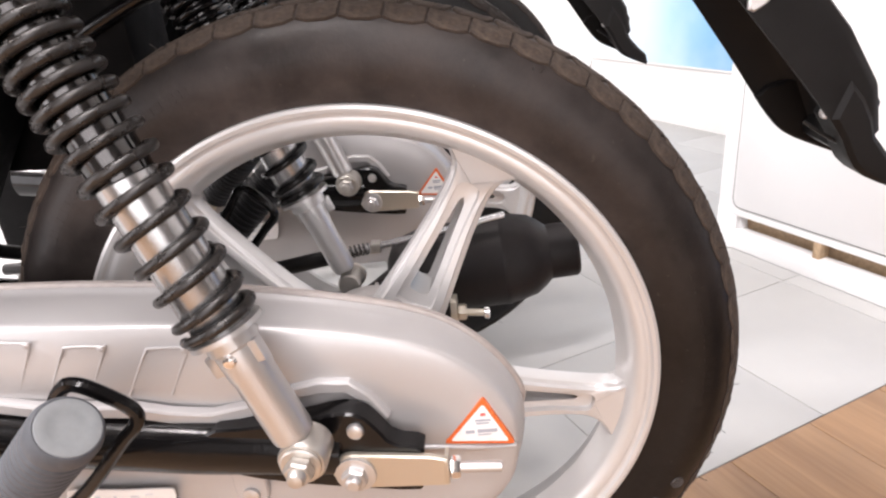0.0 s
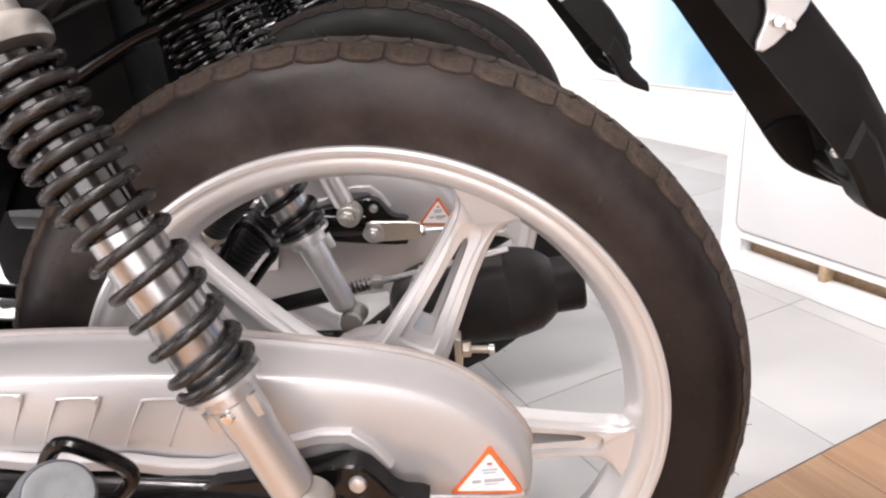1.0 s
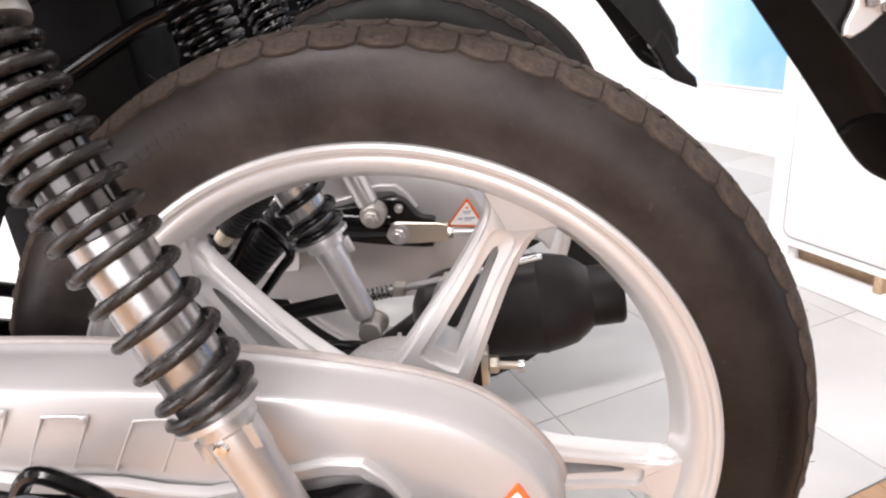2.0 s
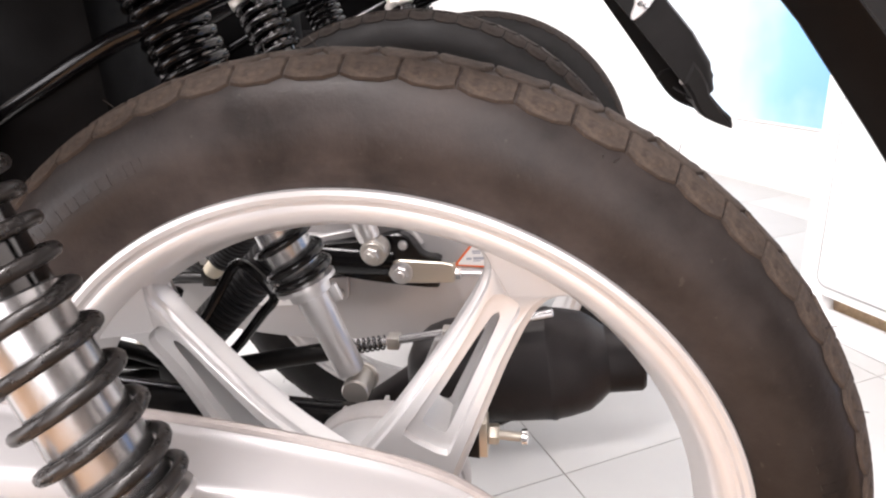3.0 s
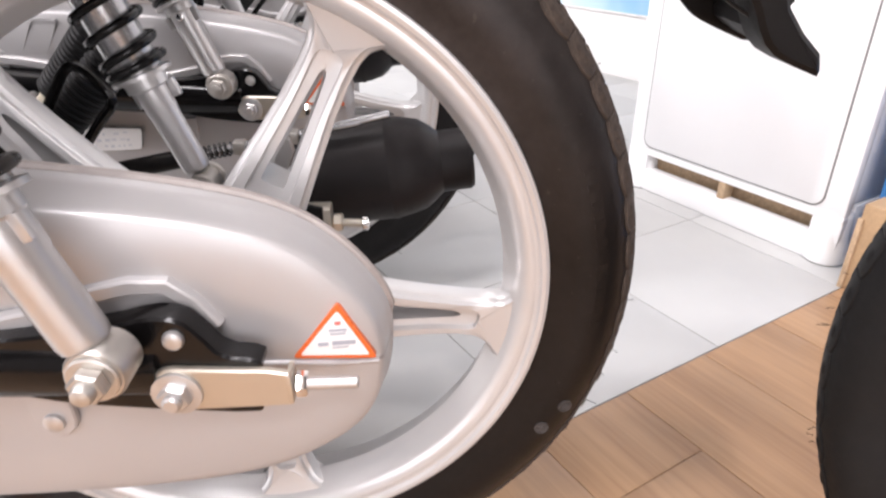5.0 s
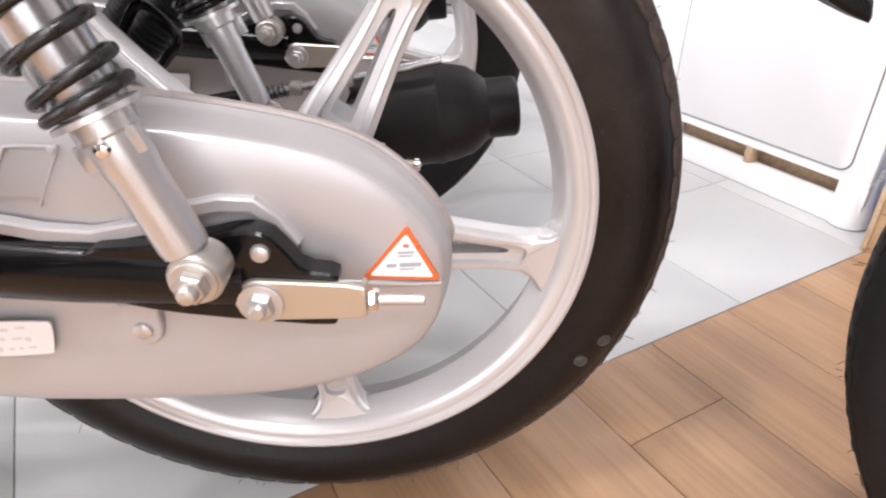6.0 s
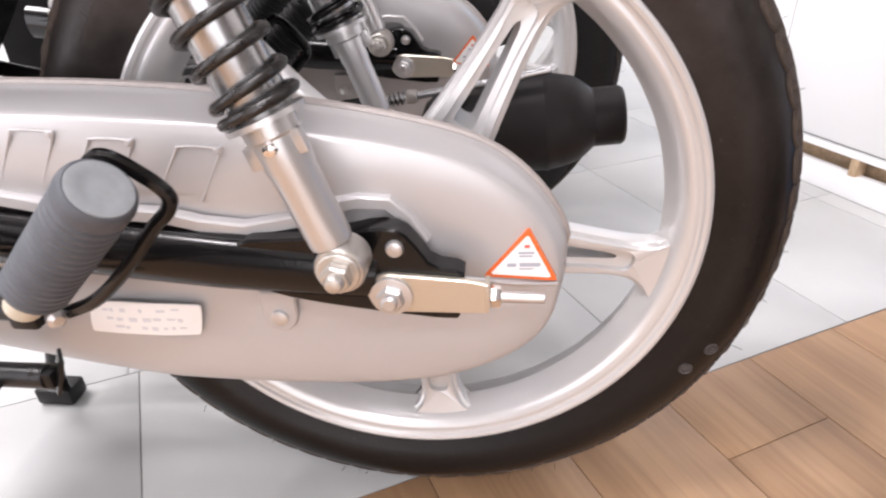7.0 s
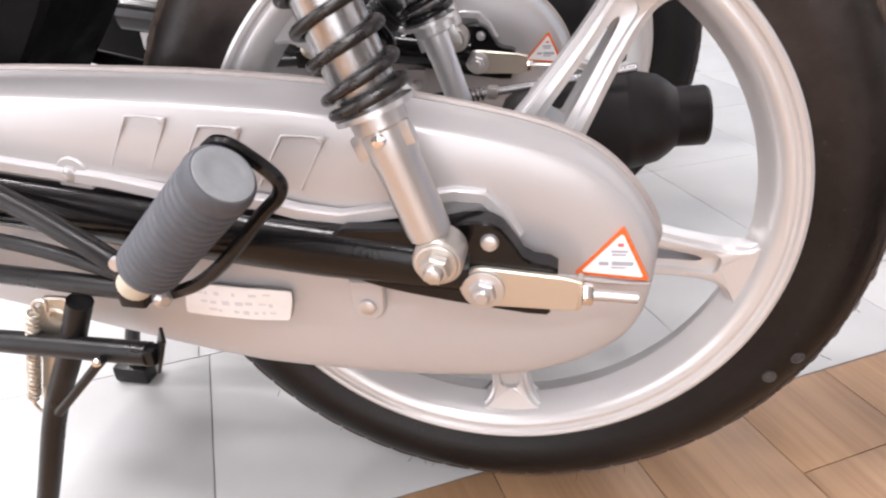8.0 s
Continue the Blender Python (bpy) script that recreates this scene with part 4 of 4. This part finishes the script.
def add_stands(bike, drop):
    cs = part("centre_stand", rod((-0.50, -0.136, 0.253), (-0.204, -0.150, 0.2695), 0.0080, 18), SATIN, bike, "folded black centre stand")
    part("foot_plate", box((-0.0012, -0.006, -0.0150), (0.0012, 0.007, 0.0150), 0.0005, Matrix.Translation((-0.1965, -0.150, 0.2725)) @ Matrix.Rotation(radians(22), 4, "Y") @ Matrix.Rotation(radians(40), 4, "Z")), SATIN, cs)
    part("end_block", box((-0.214, -0.156, 0.2635), (-0.1985, -0.145, 0.2755), 0.002), SATIN, cs)
    part("stay", rod((-0.232, -0.159, 0.270), (-0.283, -0.161, 0.216), 0.0032, 10), SATIN, cs)
    part("stay_pin", turned([(0.0022, 0), (0.0032, 0.001), (0.0022, 0.003)], (-0.234, -0.162, 0.2695), (-0.234, -1, 0.2695), 12), CHROME, cs)
    part("right_tube", rod((-0.50, 0.030, 0.262), (-0.345, 0.060, 0.262), 0.0075, 14), SATIN, cs)
    part("right_foot", box((-0.470, 0.083, -drop), (-0.425, 0.113, 0.022 - drop), 0.004), SATIN, cs)
    part("cross_stay", tube([(-0.345, 0.060, 0.262), (-0.372, 0.070, 0.170), (-0.425, 0.086, 0.080), (-0.447, 0.098, 0.012 - drop)], 0.0085, 12), SATIN, cs)
    st = part("side_stand", tube([(-0.252, -0.140, 0.300), (-0.278, -0.140, 0.250), (-0.309, -0.142, 0.193), (-0.350, -0.150, 0.090), (-0.394, -0.158, -drop)], 0.0084, 16), SATIN, bike, "black side stand standing on the tiles")
    part("stand_foot", rod((-0.394, -0.158, -drop), (-0.394, -0.158, 0.006 - drop), 0.0155, 20, 0.002), SATIN, st)
    web = [(-0.2915, 0.2970), (-0.2600, 0.2990), (-0.2640, 0.2760), (-0.2860, 0.2350), (-0.3120, 0.1860), (-0.3260, 0.1800), (-0.3200, 0.2050), (-0.3020, 0.2500)]
    zp = part("spring_plate", plate(smooth_poly(web, 1), -0.137, -0.1335, 0.001), ZINC, st, "yellow zinc side stand bracket")
    part("pivot_ring", turned([(0.0075, 0.0), (0.0078, 0.002), (0.0070, 0.0030), (0.0050, 0.0030), (0.0045, 0.0005), (0.0010, 0.0005)], (-0.2760, -0.1365, 0.2835), (-0.2760, -1, 0.2835), 20), ZINC, zp)
    pts = []
    top, low = Vector((-0.2890, -0.1425, 0.2900)), Vector((-0.3200, -0.1425, 0.2090))
    way = (low - top).normalized()
    side = way.cross(Vector((0, 1, 0)))
    for k in range(0, 22 * 20):
        c = top.lerp(low, k / (22 * 20))
        pts.append(c + side * math.cos(k * math.pi / 11) * 0.0036 + Vector((0, math.sin(k * math.pi / 11) * 0.0036, 0)))
    part("return_spring", tube(pts, 0.0013, 6, steps=1), ZINC, st, "yellow zinc return spring", 60)
    for p, q in ((top, -way), (low, way)):
        part("spring_hook", tube([p + side * 0.003, p + q * 0.006, p + q * 0.012 + side * 0.004, p + q * 0.012 + side * 0.009, p + q * 0.005 + side * 0.010], 0.0013, 8), ZINC, st)


def add_exhaust(bike):
    a, b = Vector((-0.005, 0.180, 0.3100)), Vector((0.190, 0.187, 0.3290))
    L = (b - a).length
    muf = part("muffler", turned([(0.018, 0.0), (0.030, 0.006), (0.0400, 0.020), (0.0445, 0.035), (0.0455, 0.05), (0.0475, L - 0.078), (0.0481, L - 0.077), (0.0481, L - 0.074), (0.0470, L - 0.072), (0.0455, L - 0.062), (0.0415, L - 0.046), (0.0345, L - 0.036), (0.0300, L - 0.031),
                                 (0.0285, L - 0.029), (0.0285, L - 0.003), (0.0265, L), (0.0235, L - 0.001), (0.0225, L - 0.03), (0.004, L - 0.031)], a, b, 48), EXHAUST, bike, "matt black exhaust muffler", 30)
    part("hanger_bolt", rod((0.040, 0.150, 0.290), (0.040, 0.125, 0.286), 0.005, 10), CHROME, muf)
    part("exhaust_pipe", tube([(0.004, 0.180, 0.305), (-0.03, 0.178, 0.280), (-0.10, 0.172, 0.235), (-0.22, 0.165, 0.205), (-0.50, 0.140, 0.200)], 0.0165, 16), EXHAUST, muf)


NEAR_LIP = [(0.100, 0.700), (0.170, 0.655), (0.224, 0.612), (0.262, 0.568), (0.298, 0.526), (0.322, 0.497), (0.337, 0.476)]
FAR_LIP = [(0.090, 0.690), (0.150, 0.668), (0.200, 0.634), (0.237, 0.592), (0.281, 0.532), (0.309, 0.492), (0.330, 0.472)]
TAIL_NEAR, TAIL_FAR = -0.006, 0.072


def add_tail(bike):
    """Rear mudguard end: a channel open towards the wheel, drawn out to a point on its near side."""
    loops = []
    for i, ((nx, nz), (fx, fz)) in enumerate(zip(NEAR_LIP, FAR_LIP)):
        j, k = max(i - 1, 0), min(i + 1, len(NEAR_LIP) - 1)
        run = Vector((NEAR_LIP[k][0] - NEAR_LIP[j][0], NEAR_LIP[k][1] - NEAR_LIP[j][1])).normalized()
        n = Vector((-run.y, run.x))
        n = n if n.x > 0 else -n
        d = 0.041 if i < 5 else (0.036 if i == 5 else 0.024)
        y0, y1, w = TAIL_NEAR, TAIL_FAR, 0.0026
        sec = [(nx, nz, y0, 0.0), (nx, nz, y0, d - 0.009), (nx, nz, y0 + 0.003, d - 0.003), (nx, nz, y0 + 0.010, d), (fx, fz, y1 - 0.016, d), (fx, fz, y1 - 0.006, d - 0.004), (fx, fz, y1, d - 0.014), (fx, fz, y1, 0.0),
               (fx, fz, y1 - w, 0.0), (fx, fz, y1 - w, d - 0.016), (fx, fz, y1 - 0.008, d - 0.007), (fx, fz, y1 - 0.016, d - w), (nx, nz, y0 + 0.010, d - w), (nx, nz, y0 + 0.005, d - 0.006), (nx, nz, y0 + w, d - 0.010), (nx, nz, y0 + w, 0.0)]
        loops.append([(x + n.x * o, y, z + n.y * o) for x, z, y, o in sec])
    fl = part("mudguard_tail", loops_mesh(bmesh.new(), loops), TAILPLASTIC, bike, "pointed black plastic mudguard tail", 40)
    # the far wall's foot, curving back under the channel
    foot = [(0.300, 0.504), (0.313, 0.486), (0.322, 0.4755), (0.331, 0.4685), (0.349, 0.4605), (0.369, 0.4525), (0.376, 0.458), (0.370, 0.474), (0.356, 0.500), (0.338, 0.514)]
    part("far_foot", plate(smooth_poly(foot, 1), TAIL_FAR - 0.007, TAIL_FAR - 0.0005, 0.002), TAILPLASTIC, fl)
    part("floor_lip", plate(smooth_poly([(0.336, 0.4745), (0.350, 0.4640), (0.368, 0.4555), (0.372, 0.462), (0.358, 0.478), (0.345, 0.488)], 1), TAIL_NEAR + 0.006, TAIL_FAR - 0.008, 0.002), TAILPLASTIC, fl)
    tip = [(0.322, 0.498), (0.331, 0.484), (0.336, 0.4735), (0.341, 0.4655), (0.348, 0.4590), (0.358, 0.4540), (0.3765, 0.4465), (0.3775, 0.4500), (0.3750, 0.4595), (0.362, 0.4715), (0.351, 0.4850), (0.347, 0.497), (0.340, 0.510), (0.330, 0.522)]
    part("pointed_end", plate(tip, TAIL_NEAR - 0.003, TAIL_NEAR + 0.024, 0.003), TAILPLASTIC, fl)
    part("reflector_tab", plate([(0.326, 0.5215), (0.3520, 0.5095), (0.3545, 0.5050), (0.3510, 0.4820), (0.338, 0.490)], TAIL_NEAR + 0.006, TAIL_NEAR + 0.034, 0.002), TAILPLASTIC, fl)
    part("inner_rib", tube([(0.314, 0.012, 0.4930), (0.326, 0.008, 0.4845), (0.337, 0.004, 0.4780)], 0.0013, 8), SATIN, fl)
    part("clip_screw", turned([(0.0036, 0), (0.0040, 0.001), (0.0028, 0.0030)], (0.3225, 0.0035, 0.5000), (0.12, -0.6, 0.6), 14), STEEL, fl)
    brk = part("plate_bracket", plate(smooth_poly([(0.252, 0.660), (0.286, 0.660), (0.290, 0.600), (0.284, 0.584), (0.266, 0.566), (0.259, 0.569), (0.265, 0.586), (0.262, 0.600)], 1), TAIL_NEAR - 0.007, TAIL_NEAR - 0.0035, 0.001), STEEL, fl, "bright steel plate bracket")
    for x, z in ((0.2695, 0.5835), (0.2760, 0.5810)):
        part("bracket_bolt", hexbolt((x, TAIL_NEAR - 0.007, z), (0, -1, 0), 0.0036, 0.004), CHROME, brk)


def add_upper(bike):
    """What hangs over the wheel: frame rails, battery box, fender, and an unseen mudguard and seat for shade."""
    for y in (-0.075, 0.105):
        line = [(-0.46, y, 0.500), (-0.227, y, 0.580), (-0.092, y, 0.633), (0.12, y, 0.690)] if y < 0 else [(-0.46, 0.098, 0.470), (-0.30, 0.094, 0.536), (-0.219, 0.090, 0.573), (-0.163, 0.090, 0.598), (-0.122, 0.092, 0.612), (0.12, 0.100, 0.690)]
        rail = part("frame_rail", tube(line, 0.0105 if y < 0 else 0.0065, 14), GLOSS, bike, "gloss black rear frame rail")
        part("upper_mount", rod((-0.136, y - 0.01, 0.672), (-0.136, y + (0.03 if y > 0 else -0.05), 0.672), 0.010, 14), CHROME, rail)
    part("battery_box", box((-0.46, 0.090, 0.470), (-0.172, 0.160, 0.700), 0.008), PLASTIC, bike, "dull black battery box under the seat")
    part("front_fender", plate(smooth_poly([(-0.46, 0.300), (-0.425, 0.300), (-0.388, 0.365), (-0.360, 0.400), (-0.322, 0.444), (-0.296, 0.480), (-0.272, 0.512), (-0.235, 0.575), (-0.46, 0.575)], 1), -0.02, 0.075, 0.004), PLASTIC, bike, "black plastic fender before the wheel")
    part("engine_rear", box((-0.56, -0.060, 0.240), (-0.40, 0.130, 0.460), 0.02), PLASTIC, bike, "black engine casing")
    # unseen mudguard over the wheel and dark seat, added to block light from above
    loops = []
    for x, z, w in ((-0.30, 0.655, 0.050), (-0.20, 0.680, 0.046), (-0.08, 0.697, 0.046), (0.04, 0.702, 0.046), (0.110, 0.6985, 0.046)):
        c = 0.033
        loops.append([(x, c - w, z - 0.030), (x, c - w + 0.004, z - 0.010), (x, c - w * 0.6, z), (x, c + w * 0.6, z), (x, c + w - 0.004, z - 0.010), (x, c + w, z - 0.030), (x, c + w - 0.003, z - 0.030), (x, c + w * 0.6, z - 0.004), (x, c - w * 0.6, z - 0.004), (x, c - w + 0.003, z - 0.030)])
    part("mudguard", loops_mesh(bmesh.new(), loops), PLASTIC, bike, "black unseen mudguard over the wheel, added as shade", 40)
    loops = []
    for x, zb, zt, w in ((-0.62, 0.735, 0.785, 0.085), (-0.50, 0.730, 0.790, 0.100), (-0.36, 0.732, 0.797, 0.105), (-0.22, 0.736, 0.800, 0.100), (-0.12, 0.745, 0.800, 0.080), (-0.09, 0.755, 0.790, 0.050)):
        loops.append([(x, 0.03 - w, zb), (x, 0.03 - w, zt - 0.030), (x, 0.03 - w * 0.85, zt - 0.008), (x, 0.03 - w * 0.5, zt), (x, 0.03 + w * 0.5, zt), (x, 0.03 + w * 0.85, zt - 0.008), (x, 0.03 + w, zt - 0.030), (x, 0.03 + w, zb)])
    part("seat", loops_mesh(bmesh.new(), loops), PLASTIC, bike, "dark unseen seat, added to shade the parts below", 40)


def build_motorcycle(full, drop):
    """drop: how far the stand's feet lie below the wheel's lowest point."""
    bike = thing("motorcycle", "black motorcycle with silver chain cover and cast silver rear wheel", "motorcycle", None, "motorcycles parked in a row")
    add_wheel(bike, full)
    add_case(bike)
    add_arm(bike)
    add_shock(bike, -0.0150, -0.1220, -1, "shock_absorber", "chrome shock absorber with black coil spring", -0.028, coil=SPRING if full else GLOSS, lean=0.412)
    add_shock(bike, -0.0300, 0.1070, 1, "shock_absorber", "chrome shock absorber with black coil spring", 0.0, 0.0082, 0.040, coil=GLOSS, slim=0.84)
    add_peg(bike, -1, GREYRUB if full else BLACKRUB)
    add_peg(bike, 1, BLACKRUB)
    add_bracket(bike, -1)
    add_bracket(bike, 1)
    add_stands(bike, drop)
    add_exhaust(bike)
    add_tail(bike)
    add_upper(bike)
    return bike


LEAN = pose(0, 0.0055, 0, 1.05)
first = build_motorcycle(True, 0.0)
first.matrix_world = LEAN
LIFT = 0.027
second = build_motorcycle(False, LIFT)
second.matrix_world = pose(-0.059, 0.461, LIFT)
third = copy_thing(second, pose(-0.015, 0.960, LIFT))
tail = [ob for ob in third.children if ob.name.split(".")[0] == "mudguard_tail"][0]
for ob in [*tail.children_recursive, tail]:
    bpy.data.objects.remove(ob)

# a machine parked across the planks, of which the tyre comes into view
other = thing("motorcycle", "motorcycle parked across the planks, its dark tyre showing", "motorcycle")
add_tyre(other, SHADERUB, SHADE_TREAD)
part("wheel_rim", lathe([(0.222, -0.028), (0.230, -0.030), (0.226, -0.034), (0.205, -0.025), (0.200, 0.0), (0.205, 0.025), (0.226, 0.034), (0.230, 0.030), (0.222, 0.028)], 96, (0, WY, WZ), ring=True), SATIN, other)
hub = part("hub", rod((0, WY - 0.045, WZ), (0, WY + 0.045, WZ), 0.045, 32), SATIN, other)
for k in range(6):
    a = radians(60 * k)
    part("spoke", rod((0.03 * math.cos(a), WY, WZ + 0.03 * math.sin(a)), (0.206 * math.cos(a), WY, WZ + 0.206 * math.sin(a)), 0.012, 10), SATIN, hub)
other.matrix_world = Matrix.Translation((0.580, -0.283, 0)) @ Matrix.Rotation(radians(-55.8), 4, "Z") @ Matrix.Translation((0, -WY, 0))

# ---- freezer, poster, boards along the east wall ----


def build_freezer():
    """A white chest freezer on a slotted plinth; its front looks along -u."""
    fz = thing("chest_freezer", "white enamelled chest freezer on a slotted plinth", "freezer", Matrix.Translation(room(0.985, 0.064)) @ ROOM)
    W, D, Ht = 0.470, 0.70, 0.86
    part("body", box((0.012, 0.004, 0.105), (D, W - 0.004, Ht), 0.012), WHITE, fz)
    # front frame with a rounded panel inside it
    part("front_frame", box((0.0, 0.0, 0.088), (0.02, W, Ht), 0.006), WHITE, fz)

    def rounded(y0, y1, z0, z1, r, x):
        out = []
        for cy, cz, a0 in ((y1 - r, z1 - r, 0), (y0 + r, z1 - r, 90), (y0 + r, z0 + r, 180), (y1 - r, z0 + r, 270)):
            out += [(x, cy + r * math.cos(radians(a0 + k * 15)), cz + r * math.sin(radians(a0 + k * 15))) for k in range(7)]
        return out
    part("seal", loops_mesh(bmesh.new(), [rounded(0.038, W - 0.038, 0.0955, Ht - 0.06, 0.022, 0.004), rounded(0.038, W - 0.038, 0.0955, Ht - 0.06, 0.022, -0.0012)]), SEAL, fz)
    part("front_panel", loops_mesh(bmesh.new(), [rounded(0.0405, W - 0.0405, 0.0980, Ht - 0.0625, 0.020, 0.004), rounded(0.0405, W - 0.0405, 0.0980, Ht - 0.0625, 0.020, -0.002), rounded(0.0435, W - 0.0435, 0.1010, Ht - 0.0655, 0.018, -0.004)]), WHITE, fz)
    part("lid", box((-0.006, -0.006, Ht), (D + 0.006, W + 0.006, Ht + 0.06), 0.012), WHITE, fz)
    # plinth with two slots, raw wood behind them
    pl = part("plinth_rail", box((0.0, 0.0, 0.0), (0.03, W, 0.046), 0.006), WHITE, fz)
    part("plinth_top", box((0.0, 0.0, 0.078), (0.03, W, 0.090), 0.003), WHITE, pl)
    for y0, y1 in ((0.0, 0.052), (0.222, 0.238), (W - 0.052, W)):
        part("plinth_post", box((0.001, y0, 0.044), (0.029, y1, 0.080), 0.003), WHITE if y0 != 0.222 else RAWWOOD, pl)
    for y in (0.026, W - 0.026):
        part("corner_foot", turned([(0.030, 0.0), (0.034, 0.004), (0.034, 0.030), (0.030, 0.052), (0.027, 0.092), (0.024, 0.096)], (0.024, y, 0.0), (0.024, y, 1.0), 28), WHITE, pl)
    part("inner_board", box((0.036, 0.02, 0.0), (0.09, W - 0.02, 0.100), 0.002), RAWWOOD, pl)
    part("side_plinth", box((0.03, 0.001, 0.0), (D, 0.02, 0.106), 0.004), WHITE, pl)
    part("side_plinth", box((0.03, W - 0.02, 0.0), (D, W - 0.001, 0.106), 0.004), WHITE, pl)
    return fz


build_freezer()

pst = thing("wall_poster", "blue printed poster with white border on the wall", "poster", Matrix.Translation(room(1.746, 1.108, -0.011)) @ ROOM)
part("sheet", box((-0.003, 0.012, 0.230), (0.0, 0.85, 1.40), 0), DECAL, pst)
part("print", box((-0.0045, 0.02, 0.237), (-0.003, 0.845, 1.395), 0), POSTER, pst)

bd = thing("board", "raw brown wooden board standing beside the freezer", "board", Matrix.Translation(room(0.940, 0.0)) @ ROOM)
part("plank", box((0.0, -0.042, 0.0), (0.055, 0.022, 0.144), 0.002), CARD, bd)
part("edge_strip", box((-0.004, 0.016, 0.0), (0.052, 0.0245, 0.120), 0.0015), RAWWOOD, bd)
crate = thing("crate", "blue plastic crate standing beside the freezer", "crate", ROOM)
part("body", box((1.00, -0.45, 0.0), (1.65, 0.034, 0.40), 0.01), BLUE, crate)
part("rim", box((0.998, -0.452, 0.396), (1.652, 0.036, 0.42), 0.006), BLUE, crate)

# ---- floor pieces ----


def slab(du, dv, top, thick=0.008, bev=0.0012):
    return box((bev * 0.6, bev * 0.6, top - thick), (du - bev * 0.6, dv - bev * 0.6, top), bev)


def floor_pieces():
    # whole tiles nearest the walk are pieces of their own, the rest one joined part
    me = mesh_of("tile", slab(TS, TS, 0.0), TILE, 30)
    for i in range(-9, 6):
        for j in range(0, 12):
            u, v = 0.032 + TS * i, JOINT + 0.0004 + TS * j
            if v > 3.55:
                continue
            ob = new("tile", me)
            ob.parent = tiles_base
            narrow = 0.957 if i == -1 and j == 0 else min(1.0, (1.748 - u) / TS)
            ob.matrix_local = Matrix.Translation(room(u + (0.013 if i < 0 and j == 0 else 0.0), v, 0)) @ ROOM @ Matrix.Diagonal((narrow, min(1.0, (3.598 - v) / TS), 1, 1))
    # planks run across the joint, ends staggered
    PW = 0.148
    cache = {}
    for i in range(-19, 10):
        u = 0.311 + PW * i
        if u < -2.6 or u + PW > 1.75:
            continue
        top = JOINT - 0.0004
        cut = {0: 0.115, 1: 0.0, 2: 0.52, -1: 0.44, -2: 0.25, -3: 0.58}.get(i, (i * 0.37) % 0.6)
        v1 = top
        first_len = cut if cut > 0.02 else 0.6
        while v1 > -2.55:
            ln = min(first_len if v1 == top else 0.6, v1 + 2.598)
            key = round(ln, 4)
            if key not in cache:
                cache[key] = mesh_of("plank", slab(PW, ln, 0.0, 0.008, 0.0008), WOOD, 30)
            ob = new("plank", cache[key])
            ob.parent = planks_base
            ob.matrix_local = Matrix.Translation(room(u, v1 - ln, 0)) @ ROOM
            v1 -= ln


floor_pieces()
